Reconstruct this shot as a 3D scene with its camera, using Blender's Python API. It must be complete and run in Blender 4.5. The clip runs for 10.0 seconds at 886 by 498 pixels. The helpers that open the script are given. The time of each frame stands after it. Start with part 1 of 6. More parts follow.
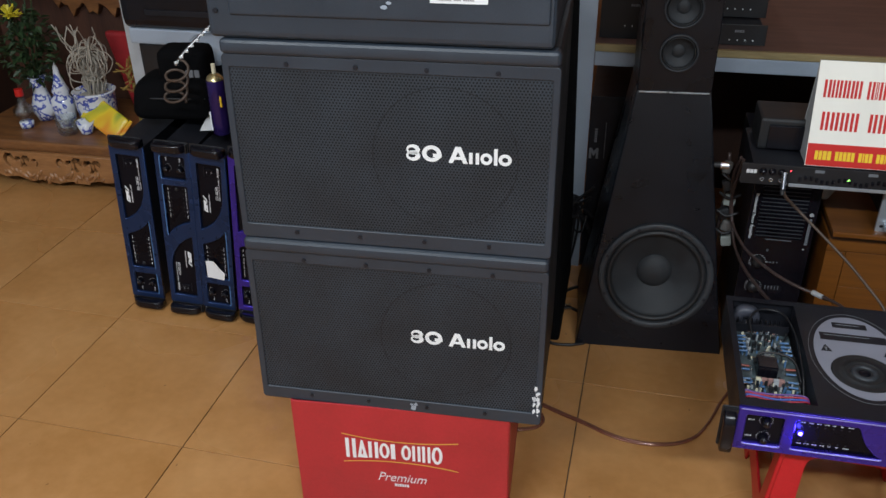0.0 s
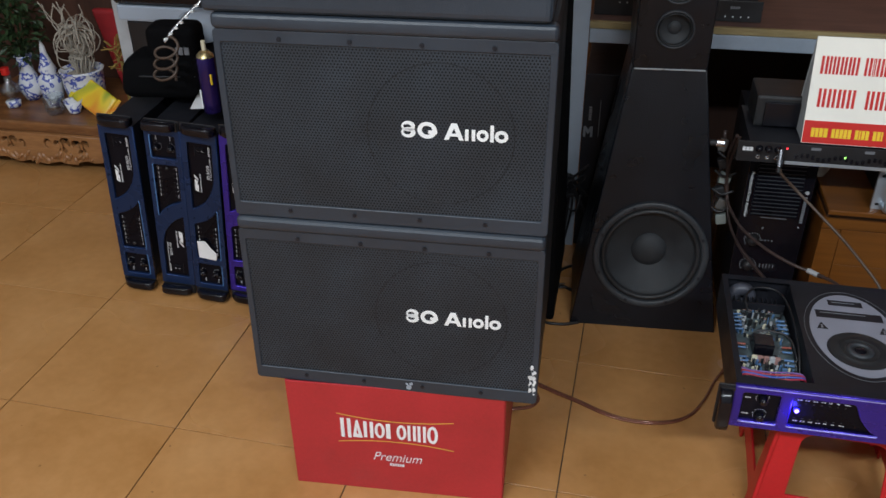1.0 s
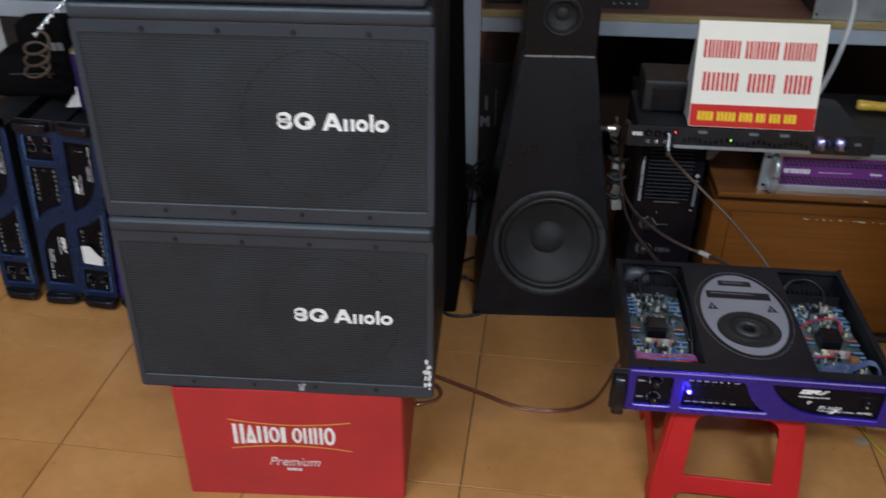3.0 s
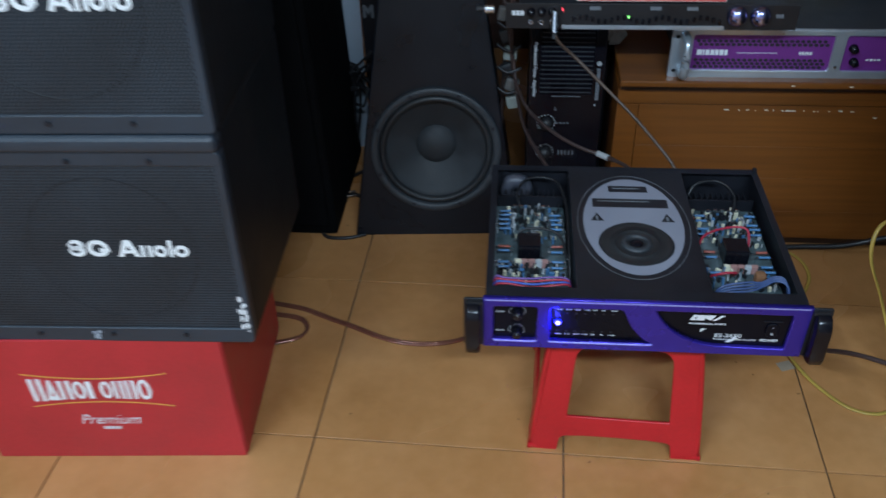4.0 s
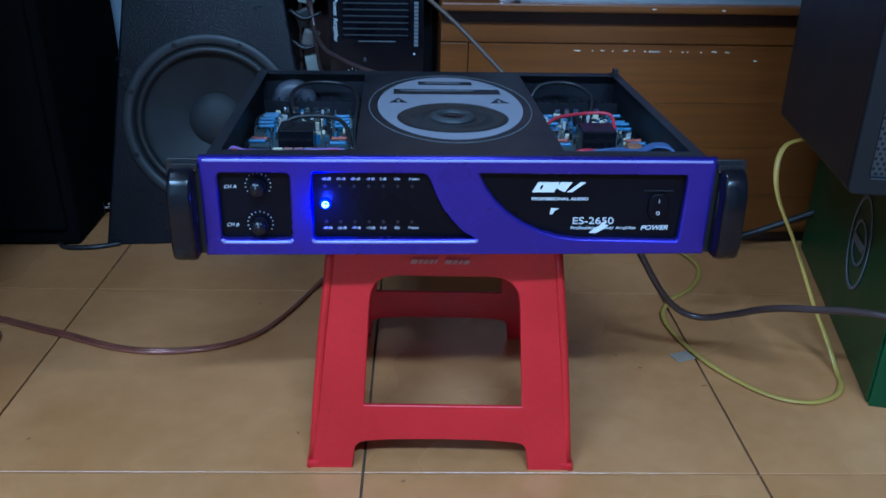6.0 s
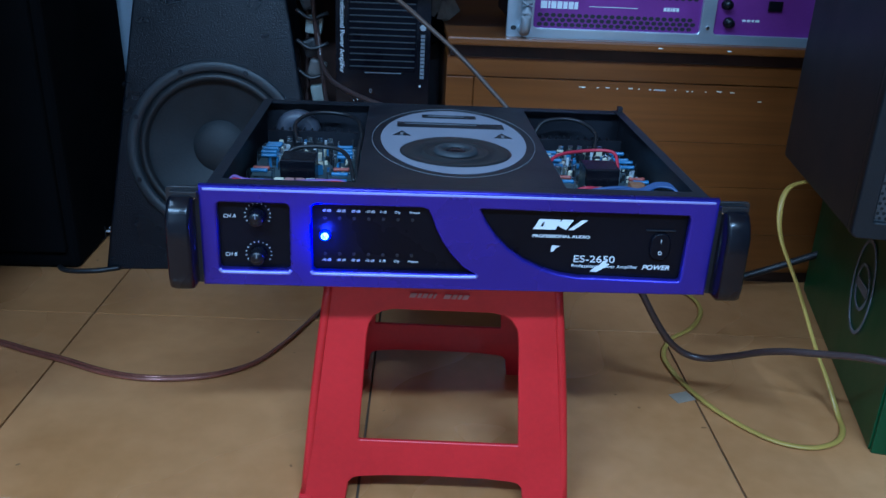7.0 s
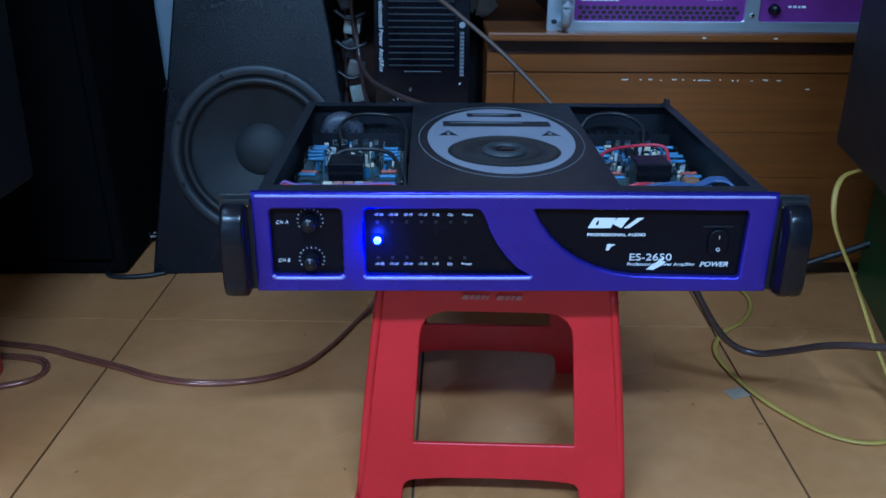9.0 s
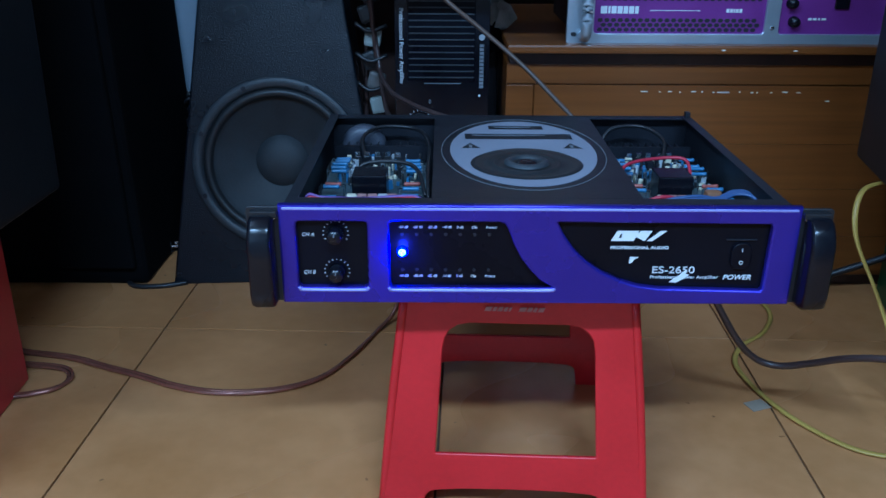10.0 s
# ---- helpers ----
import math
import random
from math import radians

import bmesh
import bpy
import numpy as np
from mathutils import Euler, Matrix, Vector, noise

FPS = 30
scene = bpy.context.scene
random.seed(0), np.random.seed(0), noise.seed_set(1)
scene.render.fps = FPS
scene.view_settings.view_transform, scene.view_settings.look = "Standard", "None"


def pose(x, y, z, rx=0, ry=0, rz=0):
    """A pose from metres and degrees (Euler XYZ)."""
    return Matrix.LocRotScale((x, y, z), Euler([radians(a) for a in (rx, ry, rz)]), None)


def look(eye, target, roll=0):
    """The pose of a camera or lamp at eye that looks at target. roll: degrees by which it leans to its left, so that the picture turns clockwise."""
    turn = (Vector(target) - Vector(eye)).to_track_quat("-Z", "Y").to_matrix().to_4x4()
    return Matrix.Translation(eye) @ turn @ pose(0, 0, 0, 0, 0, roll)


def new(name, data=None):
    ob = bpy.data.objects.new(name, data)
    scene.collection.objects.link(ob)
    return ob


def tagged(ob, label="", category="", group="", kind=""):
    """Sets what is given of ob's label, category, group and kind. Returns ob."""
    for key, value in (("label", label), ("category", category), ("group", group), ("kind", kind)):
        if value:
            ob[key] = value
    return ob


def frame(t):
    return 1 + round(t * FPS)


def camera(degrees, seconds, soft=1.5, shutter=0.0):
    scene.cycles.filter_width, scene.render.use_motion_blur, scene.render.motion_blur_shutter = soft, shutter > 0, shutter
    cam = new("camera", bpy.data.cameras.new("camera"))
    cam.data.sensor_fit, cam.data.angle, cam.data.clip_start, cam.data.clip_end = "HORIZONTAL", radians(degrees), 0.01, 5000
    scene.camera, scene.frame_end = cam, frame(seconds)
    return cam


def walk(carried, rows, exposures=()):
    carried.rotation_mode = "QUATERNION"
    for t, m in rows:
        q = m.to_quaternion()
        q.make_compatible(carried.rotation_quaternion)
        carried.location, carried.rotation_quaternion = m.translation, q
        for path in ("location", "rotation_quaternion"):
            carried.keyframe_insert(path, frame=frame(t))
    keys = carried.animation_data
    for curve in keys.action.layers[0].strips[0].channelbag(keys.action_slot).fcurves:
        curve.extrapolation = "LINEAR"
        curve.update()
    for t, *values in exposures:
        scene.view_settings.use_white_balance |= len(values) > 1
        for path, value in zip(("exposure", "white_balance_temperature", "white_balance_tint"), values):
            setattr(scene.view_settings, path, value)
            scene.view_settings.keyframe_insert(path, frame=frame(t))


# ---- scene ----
cam = camera(54.6, 10.0, shutter=0.5)
PATH = [
    (0, (-0.3622, -1.1764, 1.262), (-0.7398, 0.5129, 0.26), -0.9),
    (0.5, (-0.3652, -1.1743, 1.257), (-0.7487, 0.5162, 0.259), -1.3),
    (1, (-0.372, -1.1691, 1.251), (-0.7241, 0.5035, 0.211), -0.7),
    (1.5, (-0.3631, -1.1724, 1.251), (-0.6919, 0.5105, 0.221), -0.6),
    (2, (-0.3601, -1.1704, 1.255), (-0.6814, 0.5272, 0.247), -0.7),
    (2.2, (-0.356, -1.1676, 1.254), (-0.6724, 0.5269, 0.24), -0.8),
    (3.3, (-0.2853, -1.0817, 1.194), (-0.3933, 0.5914, 0.102), 0.0),
    (3.5, (-0.2437, -1.0309, 1.164), (-0.3314, 0.5855, -0.012), -0.6),
    (3.7, (-0.1871, -0.9786, 1.142), (-0.303, 0.5996, -0.081), -1.7),
    (4, (-0.1005, -0.8942, 1.081), (-0.2492, 0.69, -0.13), -1.7),
    (4.2, (-0.0589, -0.8415, 0.999), (-0.1993, 0.7515, -0.201), -1.8),
    (4.5, (0.0017, -0.7593, 0.82), (0.0086, 0.8762, -0.332), -0.7),
    (4.7, (0.0201, -0.7138, 0.714), (0.096, 0.9856, -0.338), 0.6),
    (5, (0.0257, -0.693, 0.61), (0.1282, 1.0897, -0.291), 1.2),
    (5.2, (0.0258, -0.689, 0.572), (0.1396, 1.1034, -0.308), 1.1),
    (6.3, (0.0285, -0.6991, 0.555), (0.1357, 1.1405, -0.224), 1.6),
    (6.5, (0.0247, -0.694, 0.558), (0.1211, 1.1539, -0.201), 2.1),
    (7, (0.0308, -0.6902, 0.557), (0.1383, 1.1594, -0.195), 2.7),
    (7.5, (0.024, -0.6829, 0.556), (0.0694, 1.1625, -0.214), 1.4),
    (8, (0.0181, -0.6808, 0.555), (0.0454, 1.1623, -0.222), 0.7),
    (8.5, (0.0173, -0.6737, 0.555), (0.0505, 1.1671, -0.225), 1.0),
    (9, (0.0131, -0.6806, 0.56), (0.0465, 1.1662, -0.207), 0.5),
    (9.5, (0.0069, -0.6854, 0.565), (0.0307, 1.1717, -0.178), 0.4),
    (10, (0.0039, -0.6853, 0.565), (0.0066, 1.1694, -0.183), 0.3),
]
walk(cam, [(t, look(eye, target, roll)) for t, eye, target, roll in PATH],
     [(0.0, -0.08, 6700, 11), (3.2, -0.20, 6700, 12), (4.0, -0.08, 5500, 3), (4.5, -0.11, 5150, 2), (5.0, 0.08, 4450, 1), (6.3, 0.06, 4200, 0), (10.0, 0.04, 4200, 0)])

# ---- light ----
world = bpy.data.worlds.new("room_air")
scene.world = world
world.use_nodes = True
world.node_tree.nodes["Background"].inputs[0].default_value = (0.6, 0.75, 1.0, 1)
world.node_tree.nodes["Background"].inputs[1].default_value = 0.05


def area(name, place, target, width, height, watts, colour):
    lamp = bpy.data.lights.new(name, "AREA")
    lamp.shape, lamp.size, lamp.size_y = "RECTANGLE", width, height
    lamp.energy, lamp.color = watts, colour
    ob = new(name, lamp)
    ob.matrix_world = look(place, target)
    return ob


# two fluorescent tubes in one row on the ceiling behind the camera, then added fill lamps
area("tube_light", (-1.45, -2.35, 2.72), (-1.3, -1.8, 0.0), 1.2, 0.04, 68, (0.80, 0.91, 1.0))
area("near_tube_light", (0.45, -2.35, 2.72), (0.35, -1.8, 0.0), 1.2, 0.04, 78, (0.80, 0.91, 1.0))
# added overhead lamp without a known source, brightens the left side
area("second_tube_light", (-1.3, -0.55, 2.80), (-1.3, -0.5, 0.0), 0.05, 1.2, 15, (0.86, 0.94, 1.0))
# broad soft fill added at the front left, no opening stands there
area("shop_front_light", (-2.0, -3.3, 1.6), (-1.2, 0.5, 0.4), 1.8, 1.6, 7, (0.76, 0.88, 1.0))

# point lamp added before the amplifier's lit power lamp: a little blue on what is close by, in place of glare
lamp = bpy.data.lights.new("power_lamp_light", "POINT")
lamp.energy, lamp.color, lamp.shadow_soft_size = 0.11, (0.06, 0.05, 1.0), 0.003
new("power_lamp_light", lamp).location = (-0.0292, -0.034, 0.2943)

# ---- materials ----
def nodes_of(name):
    m = bpy.data.materials.new(name)
    m.use_nodes = True
    t = m.node_tree
    return m, t, t.nodes["Principled BSDF"]


def link(t, a, b):
    t.links.new(a, b)


def noise_tex(t, scale, detail=4.0, stretch=(1, 1, 1), space="Object"):
    co = t.nodes.new("ShaderNodeTexCoord")
    mp = t.nodes.new("ShaderNodeMapping")
    mp.inputs["Scale"].default_value = stretch
    n = t.nodes.new("ShaderNodeTexNoise")
    n.inputs["Scale"].default_value, n.inputs["Detail"].default_value = scale, detail
    link(t, co.outputs[space], mp.inputs["Vector"])
    link(t, mp.outputs["Vector"], n.inputs["Vector"])
    return n.outputs["Fac"]


def ramp(t, fac, stops):
    r = t.nodes.new("ShaderNodeValToRGB")
    e = r.color_ramp.elements
    while len(e) < len(stops):
        e.new(0.5)
    for el, (p, c) in zip(e, stops):
        el.position, el.color = p, (*c, 1)
    link(t, fac, r.inputs["Fac"])
    return r.outputs["Color"]


def mixed(t, fac, a, b, blend="MIX"):
    m = t.nodes.new("ShaderNodeMix")
    m.data_type, m.blend_type = "RGBA", blend
    for sock, v in ((m.inputs[0], fac), (m.inputs[6], a), (m.inputs[7], b)):
        if isinstance(v, (int, float)):
            sock.default_value = v
        elif isinstance(v, tuple):
            sock.default_value = (*v, 1)
        else:
            link(t, v, sock)
    return m.outputs[2]


def maths(t, op, a, b=0.0):
    m = t.nodes.new("ShaderNodeMath")
    m.operation = op
    for sock, v in ((m.inputs[0], a), (m.inputs[1], b)):
        if isinstance(v, (int, float)):
            sock.default_value = v
        else:
            link(t, v, sock)
    return m.outputs[0]


def relief(t, bsdf, fac, strength, distance):
    b = t.nodes.new("ShaderNodeBump")
    b.inputs["Strength"].default_value, b.inputs["Distance"].default_value = strength, distance
    link(t, fac, b.inputs["Height"])
    link(t, b.outputs["Normal"], bsdf.inputs["Normal"])


def scaled(c, k):
    return tuple(min(1.0, v * k) for v in c)


def surf(name, col, rough=0.5, metal=0.0, scale=14.0, vary=0.2, grain=350.0, bump=0.15, depth=0.0006, specular=0.5, coat=0.0):
    """Paint, plastic or metal with soft blotches, fine grain and uneven gloss."""
    m, t, b = nodes_of(name)
    big = noise_tex(t, scale)
    fine = noise_tex(t, grain, 2.0)
    c = ramp(t, big, [(0.3, scaled(col, 1 - vary)), (0.7, scaled(col, 1 + vary))])
    c = mixed(t, 0.25, c, ramp(t, fine, [(0.3, scaled(col, 1 - vary)), (0.7, scaled(col, 1 + vary))]))
    link(t, c, b.inputs["Base Color"])
    r = ramp(t, big, [(0.25, (max(0.03, rough - 0.08),) * 3), (0.75, (min(1, rough + 0.1),) * 3)])
    link(t, r, b.inputs["Roughness"])
    b.inputs["Metallic"].default_value = metal
    b.inputs["Specular IOR Level"].default_value = specular
    b.inputs["Coat Weight"].default_value = coat
    if bump:
        relief(t, b, fine, bump, depth)
    return m


def glow(name, col, strength):
    m, t, b = nodes_of(name)
    b.inputs["Base Color"].default_value = (*col, 1)
    b.inputs["Emission Color"].default_value = (*col, 1)
    b.inputs["Emission Strength"].default_value = strength
    return m


def wood(name, dark, light, stretch, scale=5.0, rough=0.35, coat=0.3):
    m, t, b = nodes_of(name)
    grain = noise_tex(t, scale, 8.0, stretch)
    fine = noise_tex(t, scale * 6, 3.0, stretch)
    patch = noise_tex(t, 3.0, 3.0)
    c = ramp(t, grain, [(0.3, dark), (0.5, tuple((a + e) / 2 for a, e in zip(dark, light))), (0.7, light)])
    c = mixed(t, 0.3, c, ramp(t, fine, [(0.35, dark), (0.65, light)]))
    c = mixed(t, ramp(t, patch, [(0.35, (0.0,) * 3), (0.75, (0.35,) * 3)]), c, dark)
    info = t.nodes.new("ShaderNodeObjectInfo")
    c = mixed(t, maths(t, "MULTIPLY", info.outputs["Random"], 0.30), c, dark)
    link(t, c, b.inputs["Base Color"])
    b.inputs["Roughness"].default_value = rough
    b.inputs["Coat Weight"].default_value = coat
    b.inputs["Coat Roughness"].default_value = 0.25
    relief(t, b, fine, 0.15, 0.0006)
    return m


def tile_glaze():
    m, t, b = nodes_of("tan_floor_tile")
    cloud = noise_tex(t, 5.0, 6.0, space="Object")
    info = t.nodes.new("ShaderNodeObjectInfo")
    co = t.nodes.new("ShaderNodeTexCoord")
    shift = t.nodes.new("ShaderNodeVectorMath")
    shift.operation = "SCALE"
    comb = t.nodes.new("ShaderNodeCombineXYZ")
    for i in range(3):
        link(t, maths(t, "MULTIPLY", info.outputs["Random"], 37.0 + 11 * i), comb.inputs[i])
    add = t.nodes.new("ShaderNodeVectorMath")
    add.operation = "ADD"
    link(t, co.outputs["Object"], add.inputs[0])
    link(t, comb.outputs[0], add.inputs[1])
    n1, n2, n3 = (t.nodes.new("ShaderNodeTexNoise") for _ in range(3))
    for n, s, d in ((n1, 4.5, 5.0), (n2, 40.0, 4.0), (n3, 2.0, 2.0)):
        n.inputs["Scale"].default_value, n.inputs["Detail"].default_value = s, d
        link(t, add.outputs[0], n.inputs["Vector"])
    c = ramp(t, n1.outputs["Fac"], [(0.3, (0.40, 0.182, 0.054)), (0.55, (0.49, 0.238, 0.082)), (0.75, (0.56, 0.290, 0.112))])
    c = mixed(t, 0.22, c, ramp(t, n2.outputs["Fac"], [(0.3, (0.31, 0.145, 0.046)), (0.7, (0.56, 0.290, 0.115))]))
    c = mixed(t, maths(t, "MULTIPLY", info.outputs["Random"], 0.16), c, (0.40, 0.185, 0.06))
    n4 = t.nodes.new("ShaderNodeTexNoise")
    n4.inputs["Scale"].default_value, n4.inputs["Detail"].default_value = 75.0, 1.0
    link(t, add.outputs[0], n4.inputs["Vector"])
    c = mixed(t, ramp(t, n4.outputs["Fac"], [(0.80, (0.0,) * 3), (0.83, (0.65,) * 3)]), c, (0.10, 0.05, 0.02))
    link(t, c, b.inputs["Base Color"])
    link(t, ramp(t, n3.outputs["Fac"], [(0.3, (0.20,) * 3), (0.7, (0.36,) * 3)]), b.inputs["Roughness"])
    relief(t, b, n2.outputs["Fac"], 0.05, 0.0008)
    return m


def perforated(name, plate, hole, pitch):
    """Punched sheet: a hexagonal lattice of small holes, with dust in patches."""
    m, t, b = nodes_of(name)
    co = t.nodes.new("ShaderNodeTexCoord")
    sep = t.nodes.new("ShaderNodeSeparateXYZ")
    link(t, co.outputs["Object"], sep.inputs[0])
    k = 2 * math.pi / (pitch * 0.866)
    x, z = sep.outputs["X"], sep.outputs["Z"]
    total = 0.0
    for a in (30, 90, 150):
        d = maths(t, "ADD", maths(t, "MULTIPLY", x, k * math.cos(radians(a))), maths(t, "MULTIPLY", z, k * math.sin(radians(a))))
        total = maths(t, "ADD", maths(t, "COSINE", d), total)
    mask = ramp(t, maths(t, "MULTIPLY", maths(t, "ADD", total, 1.5), 1 / 4.5), [(0.42, (0,) * 3), (0.52, (1,) * 3)])
    dust = noise_tex(t, 9.0, 5.0)
    c = mixed(t, mask, ramp(t, dust, [(0.35, scaled(plate, 0.75)), (0.7, scaled(plate, 1.35))]), hole)
    link(t, c, b.inputs["Base Color"])
    link(t, ramp(t, mask, [(0.0, (0.5,) * 3), (1.0, (0.95,) * 3)]), b.inputs["Roughness"])
    relief(t, b, maths(t, "SUBTRACT", 1.0, mask), 0.5, 0.001)
    return m


def clear(name, gloss=0.16):
    """Thin clear glass: mostly see-through with sharp reflections."""
    m, t, b = nodes_of(name)
    see = t.nodes.new("ShaderNodeBsdfTransparent")
    see.inputs["Color"].default_value = (0.90, 0.93, 0.94, 1)
    shine = t.nodes.new("ShaderNodeBsdfGlossy")
    shine.inputs["Roughness"].default_value = 0.03
    mix = t.nodes.new("ShaderNodeMixShader")
    mix.inputs[0].default_value = gloss
    link(t, see.outputs[0], mix.inputs[1])
    link(t, shine.outputs[0], mix.inputs[2])
    link(t, mix.outputs[0], t.nodes["Material Output"].inputs["Surface"])
    return m


def glaze(name):
    """White porcelain with a blue brushed pattern."""
    m, t, b = nodes_of(name)
    n = noise_tex(t, 38.0, 2.0)
    c = ramp(t, n, [(0.50, (0.70, 0.72, 0.76)), (0.54, (0.10, 0.14, 0.48)), (0.60, (0.05, 0.07, 0.35)), (0.64, (0.70, 0.72, 0.76))])
    link(t, c, b.inputs["Base Color"])
    b.inputs["Roughness"].default_value = 0.12
    return m


def stripes(name):
    """Glossy printed foil in slanting bands of yellow, orange, red and green."""
    m, t, b = nodes_of(name)
    n = noise_tex(t, 14.0, 2.0, (0.7, 0.3, 2.6))
    link(t, ramp(t, n, [(0.30, (0.05, 0.25, 0.04)), (0.42, (0.75, 0.55, 0.03)), (0.52, (0.72, 0.22, 0.02)), (0.60, (0.75, 0.60, 0.10)), (0.68, (0.55, 0.03, 0.02))]), b.inputs["Base Color"])
    b.inputs["Roughness"].default_value = 0.25
    return m


TILE = tile_glaze()
GROUT = surf("dark_grout", (0.13, 0.085, 0.050), 0.85, bump=0.4)
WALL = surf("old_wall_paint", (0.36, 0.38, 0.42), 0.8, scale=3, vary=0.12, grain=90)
CEIL = surf("ceiling_paint", (0.62, 0.60, 0.55), 0.85, scale=2, vary=0.06, grain=60)
BLACK = surf("black_plastic", (0.012, 0.012, 0.014), 0.42, vary=0.3)
GLOSS = surf("gloss_black", (0.005, 0.005, 0.008), 0.22, vary=0.3, bump=0.03, specular=0.35)
STEEL_BLACK = surf("black_painted_steel", (0.0115, 0.0122, 0.0165), 0.42, vary=0.35, bump=0.25, specular=0.3)
PANEL = surf("black_control_panel", (0.004, 0.004, 0.007), 0.3, vary=0.3, bump=0.03, specular=0.12)
# the wall paint with shade put into its colour, for the unseen east side
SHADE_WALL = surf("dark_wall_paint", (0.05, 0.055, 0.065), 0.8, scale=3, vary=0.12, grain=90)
# charcoal paint, also the shaded tone of the stacked boxes' sides
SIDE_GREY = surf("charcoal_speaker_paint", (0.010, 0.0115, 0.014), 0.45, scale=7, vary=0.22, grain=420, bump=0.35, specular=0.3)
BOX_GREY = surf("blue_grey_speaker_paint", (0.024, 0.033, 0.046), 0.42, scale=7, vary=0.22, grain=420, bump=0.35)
GRILLE = perforated("punched_grille", (0.018, 0.026, 0.036), (0.003, 0.003, 0.004), 0.0052)
GRILLE_FAR = perforated("small_punched_grille", (0.035, 0.038, 0.042), (0.004, 0.004, 0.004), 0.006)
WHITE = surf("white_badge", (0.82, 0.84, 0.85), 0.35, vary=0.05, bump=0.0)
PRINT = surf("white_print", (0.72, 0.74, 0.76), 0.5, vary=0.08, bump=0.0)
FAINT = surf("worn_print", (0.17, 0.18, 0.20), 0.5, vary=0.2, bump=0.0)
CRATE_RED = surf("red_crate_plastic", (0.44, 0.026, 0.032), 0.42, scale=9, vary=0.16, grain=200, bump=0.12)
STOOL_RED = surf("red_stool_plastic", (0.51, 0.013, 0.018), 0.36, scale=9, vary=0.16, grain=200, bump=0.1)
GREEN = surf("green_crate_plastic", (0.006, 0.055, 0.013), 0.4, scale=9, vary=0.2, grain=200)
CARD_PINK = surf("worn_pale_print", (0.42, 0.20, 0.20), 0.5, vary=0.3, bump=0)
GOLD = surf("gold_print", (0.62, 0.33, 0.06), 0.4, vary=0.1, bump=0)
# violet faceplate colour made pale, a highlight painted on its edges
EDGE_GLINT = surf("bare_violet_bevel", (0.34, 0.34, 0.78), 0.36, 0.3, vary=0.12, bump=0.0)
BLUE = surf("violet_blue_anodised", (0.056, 0.034, 0.405), 0.27, 0.68, scale=10, vary=0.12, grain=500, bump=0.12)
NAVY = surf("navy_anodised", (0.014, 0.038, 0.12), 0.28, 0.6, scale=10, vary=0.15, grain=500, bump=0.12)
# navy faceplate colour made brighter, the same painted highlight
NAVY_GLINT = surf("bare_navy_bevel", (0.10, 0.27, 0.62), 0.25, 0.5, vary=0.1, bump=0.0)
CHROME = surf("bright_metal", (0.72, 0.75, 0.8), 0.22, 1.0, vary=0.06, bump=0.05)
SILVER = surf("silver_paint", (0.50, 0.55, 0.60), 0.32, 0.7, vary=0.08, bump=0.08)
ZINC = surf("grey_shelf_steel", (0.36, 0.42, 0.50), 0.5, 0.25, scale=6, vary=0.15)
PURPLE = surf("purple_panel", (0.165, 0.035, 0.235), 0.38, 0.2, vary=0.12)
RINGPRINT = surf("blue_grey_label_print", (0.235, 0.243, 0.295), 0.45, vary=0.08)
WINDING = surf("varnished_winding", (0.055, 0.058, 0.075), 0.4, scale=60, vary=0.3)
SCRAP = surf("dull_paper", (0.26, 0.29, 0.27), 0.7, vary=0.15)
CONE = surf("paper_cone", (0.026, 0.029, 0.033), 0.62, scale=25, vary=0.3, grain=300, bump=0.4)
GASKET = surf("grey_speaker_gasket", (0.030, 0.034, 0.040), 0.5, vary=0.25)
RUBBER = surf("rubber", (0.014, 0.015, 0.017), 0.5, vary=0.3)
CARPET = surf("textured_black_coating", (0.0045, 0.0062, 0.0105), 0.30, scale=10, vary=0.3, grain=430, bump=0.7, depth=0.0011, specular=0.38)
PCB = surf("circuit_board", (0.07, 0.10, 0.11), 0.4, scale=60, vary=0.5, grain=260)
RES_BLUE = surf("blue_resistor", (0.075, 0.17, 0.33), 0.3, vary=0.12, bump=0)
RED_BIT = surf("red_component", (0.28, 0.075, 0.055), 0.35, vary=0.1, bump=0)
CAP_PINK = surf("dull_pink_capacitor", (0.36, 0.20, 0.18), 0.45, vary=0.12, bump=0)
CREAM = surf("cream_component", (0.66, 0.62, 0.46), 0.5, vary=0.1, bump=0)
WIRE_RED = surf("red_wire", (0.36, 0.025, 0.05), 0.35, vary=0.1, bump=0)
WIRE_BLUE = surf("blue_wire", (0.05, 0.10, 0.42), 0.35, vary=0.1, bump=0)
WIRE_PURPLE = surf("purple_wire", (0.14, 0.07, 0.26), 0.35, vary=0.1, bump=0)
WIRE_SLATE = surf("slate_blue_wire", (0.055, 0.085, 0.20), 0.4, vary=0.1, bump=0)
WIRE_BLACK = surf("black_wire", (0.012, 0.012, 0.014), 0.4, vary=0.1, bump=0)
COPPER = surf("clear_jacket_copper", (0.22, 0.085, 0.055), 0.16, 0.35, scale=50, vary=0.25, bump=0.05, coat=0.6)
YELLOW = surf("yellow_cable_jacket", (0.42, 0.285, 0.050), 0.45, vary=0.15)
BROWN = surf("brown_cable_jacket", (0.050, 0.032, 0.029), 0.35, vary=0.2)
PLUG_GREY = surf("dull_grey_plug", (0.10, 0.095, 0.09), 0.5, vary=0.25)
GREYCABLE = surf("grey_cable_jacket", (0.070, 0.045, 0.032), 0.45, vary=0.2)
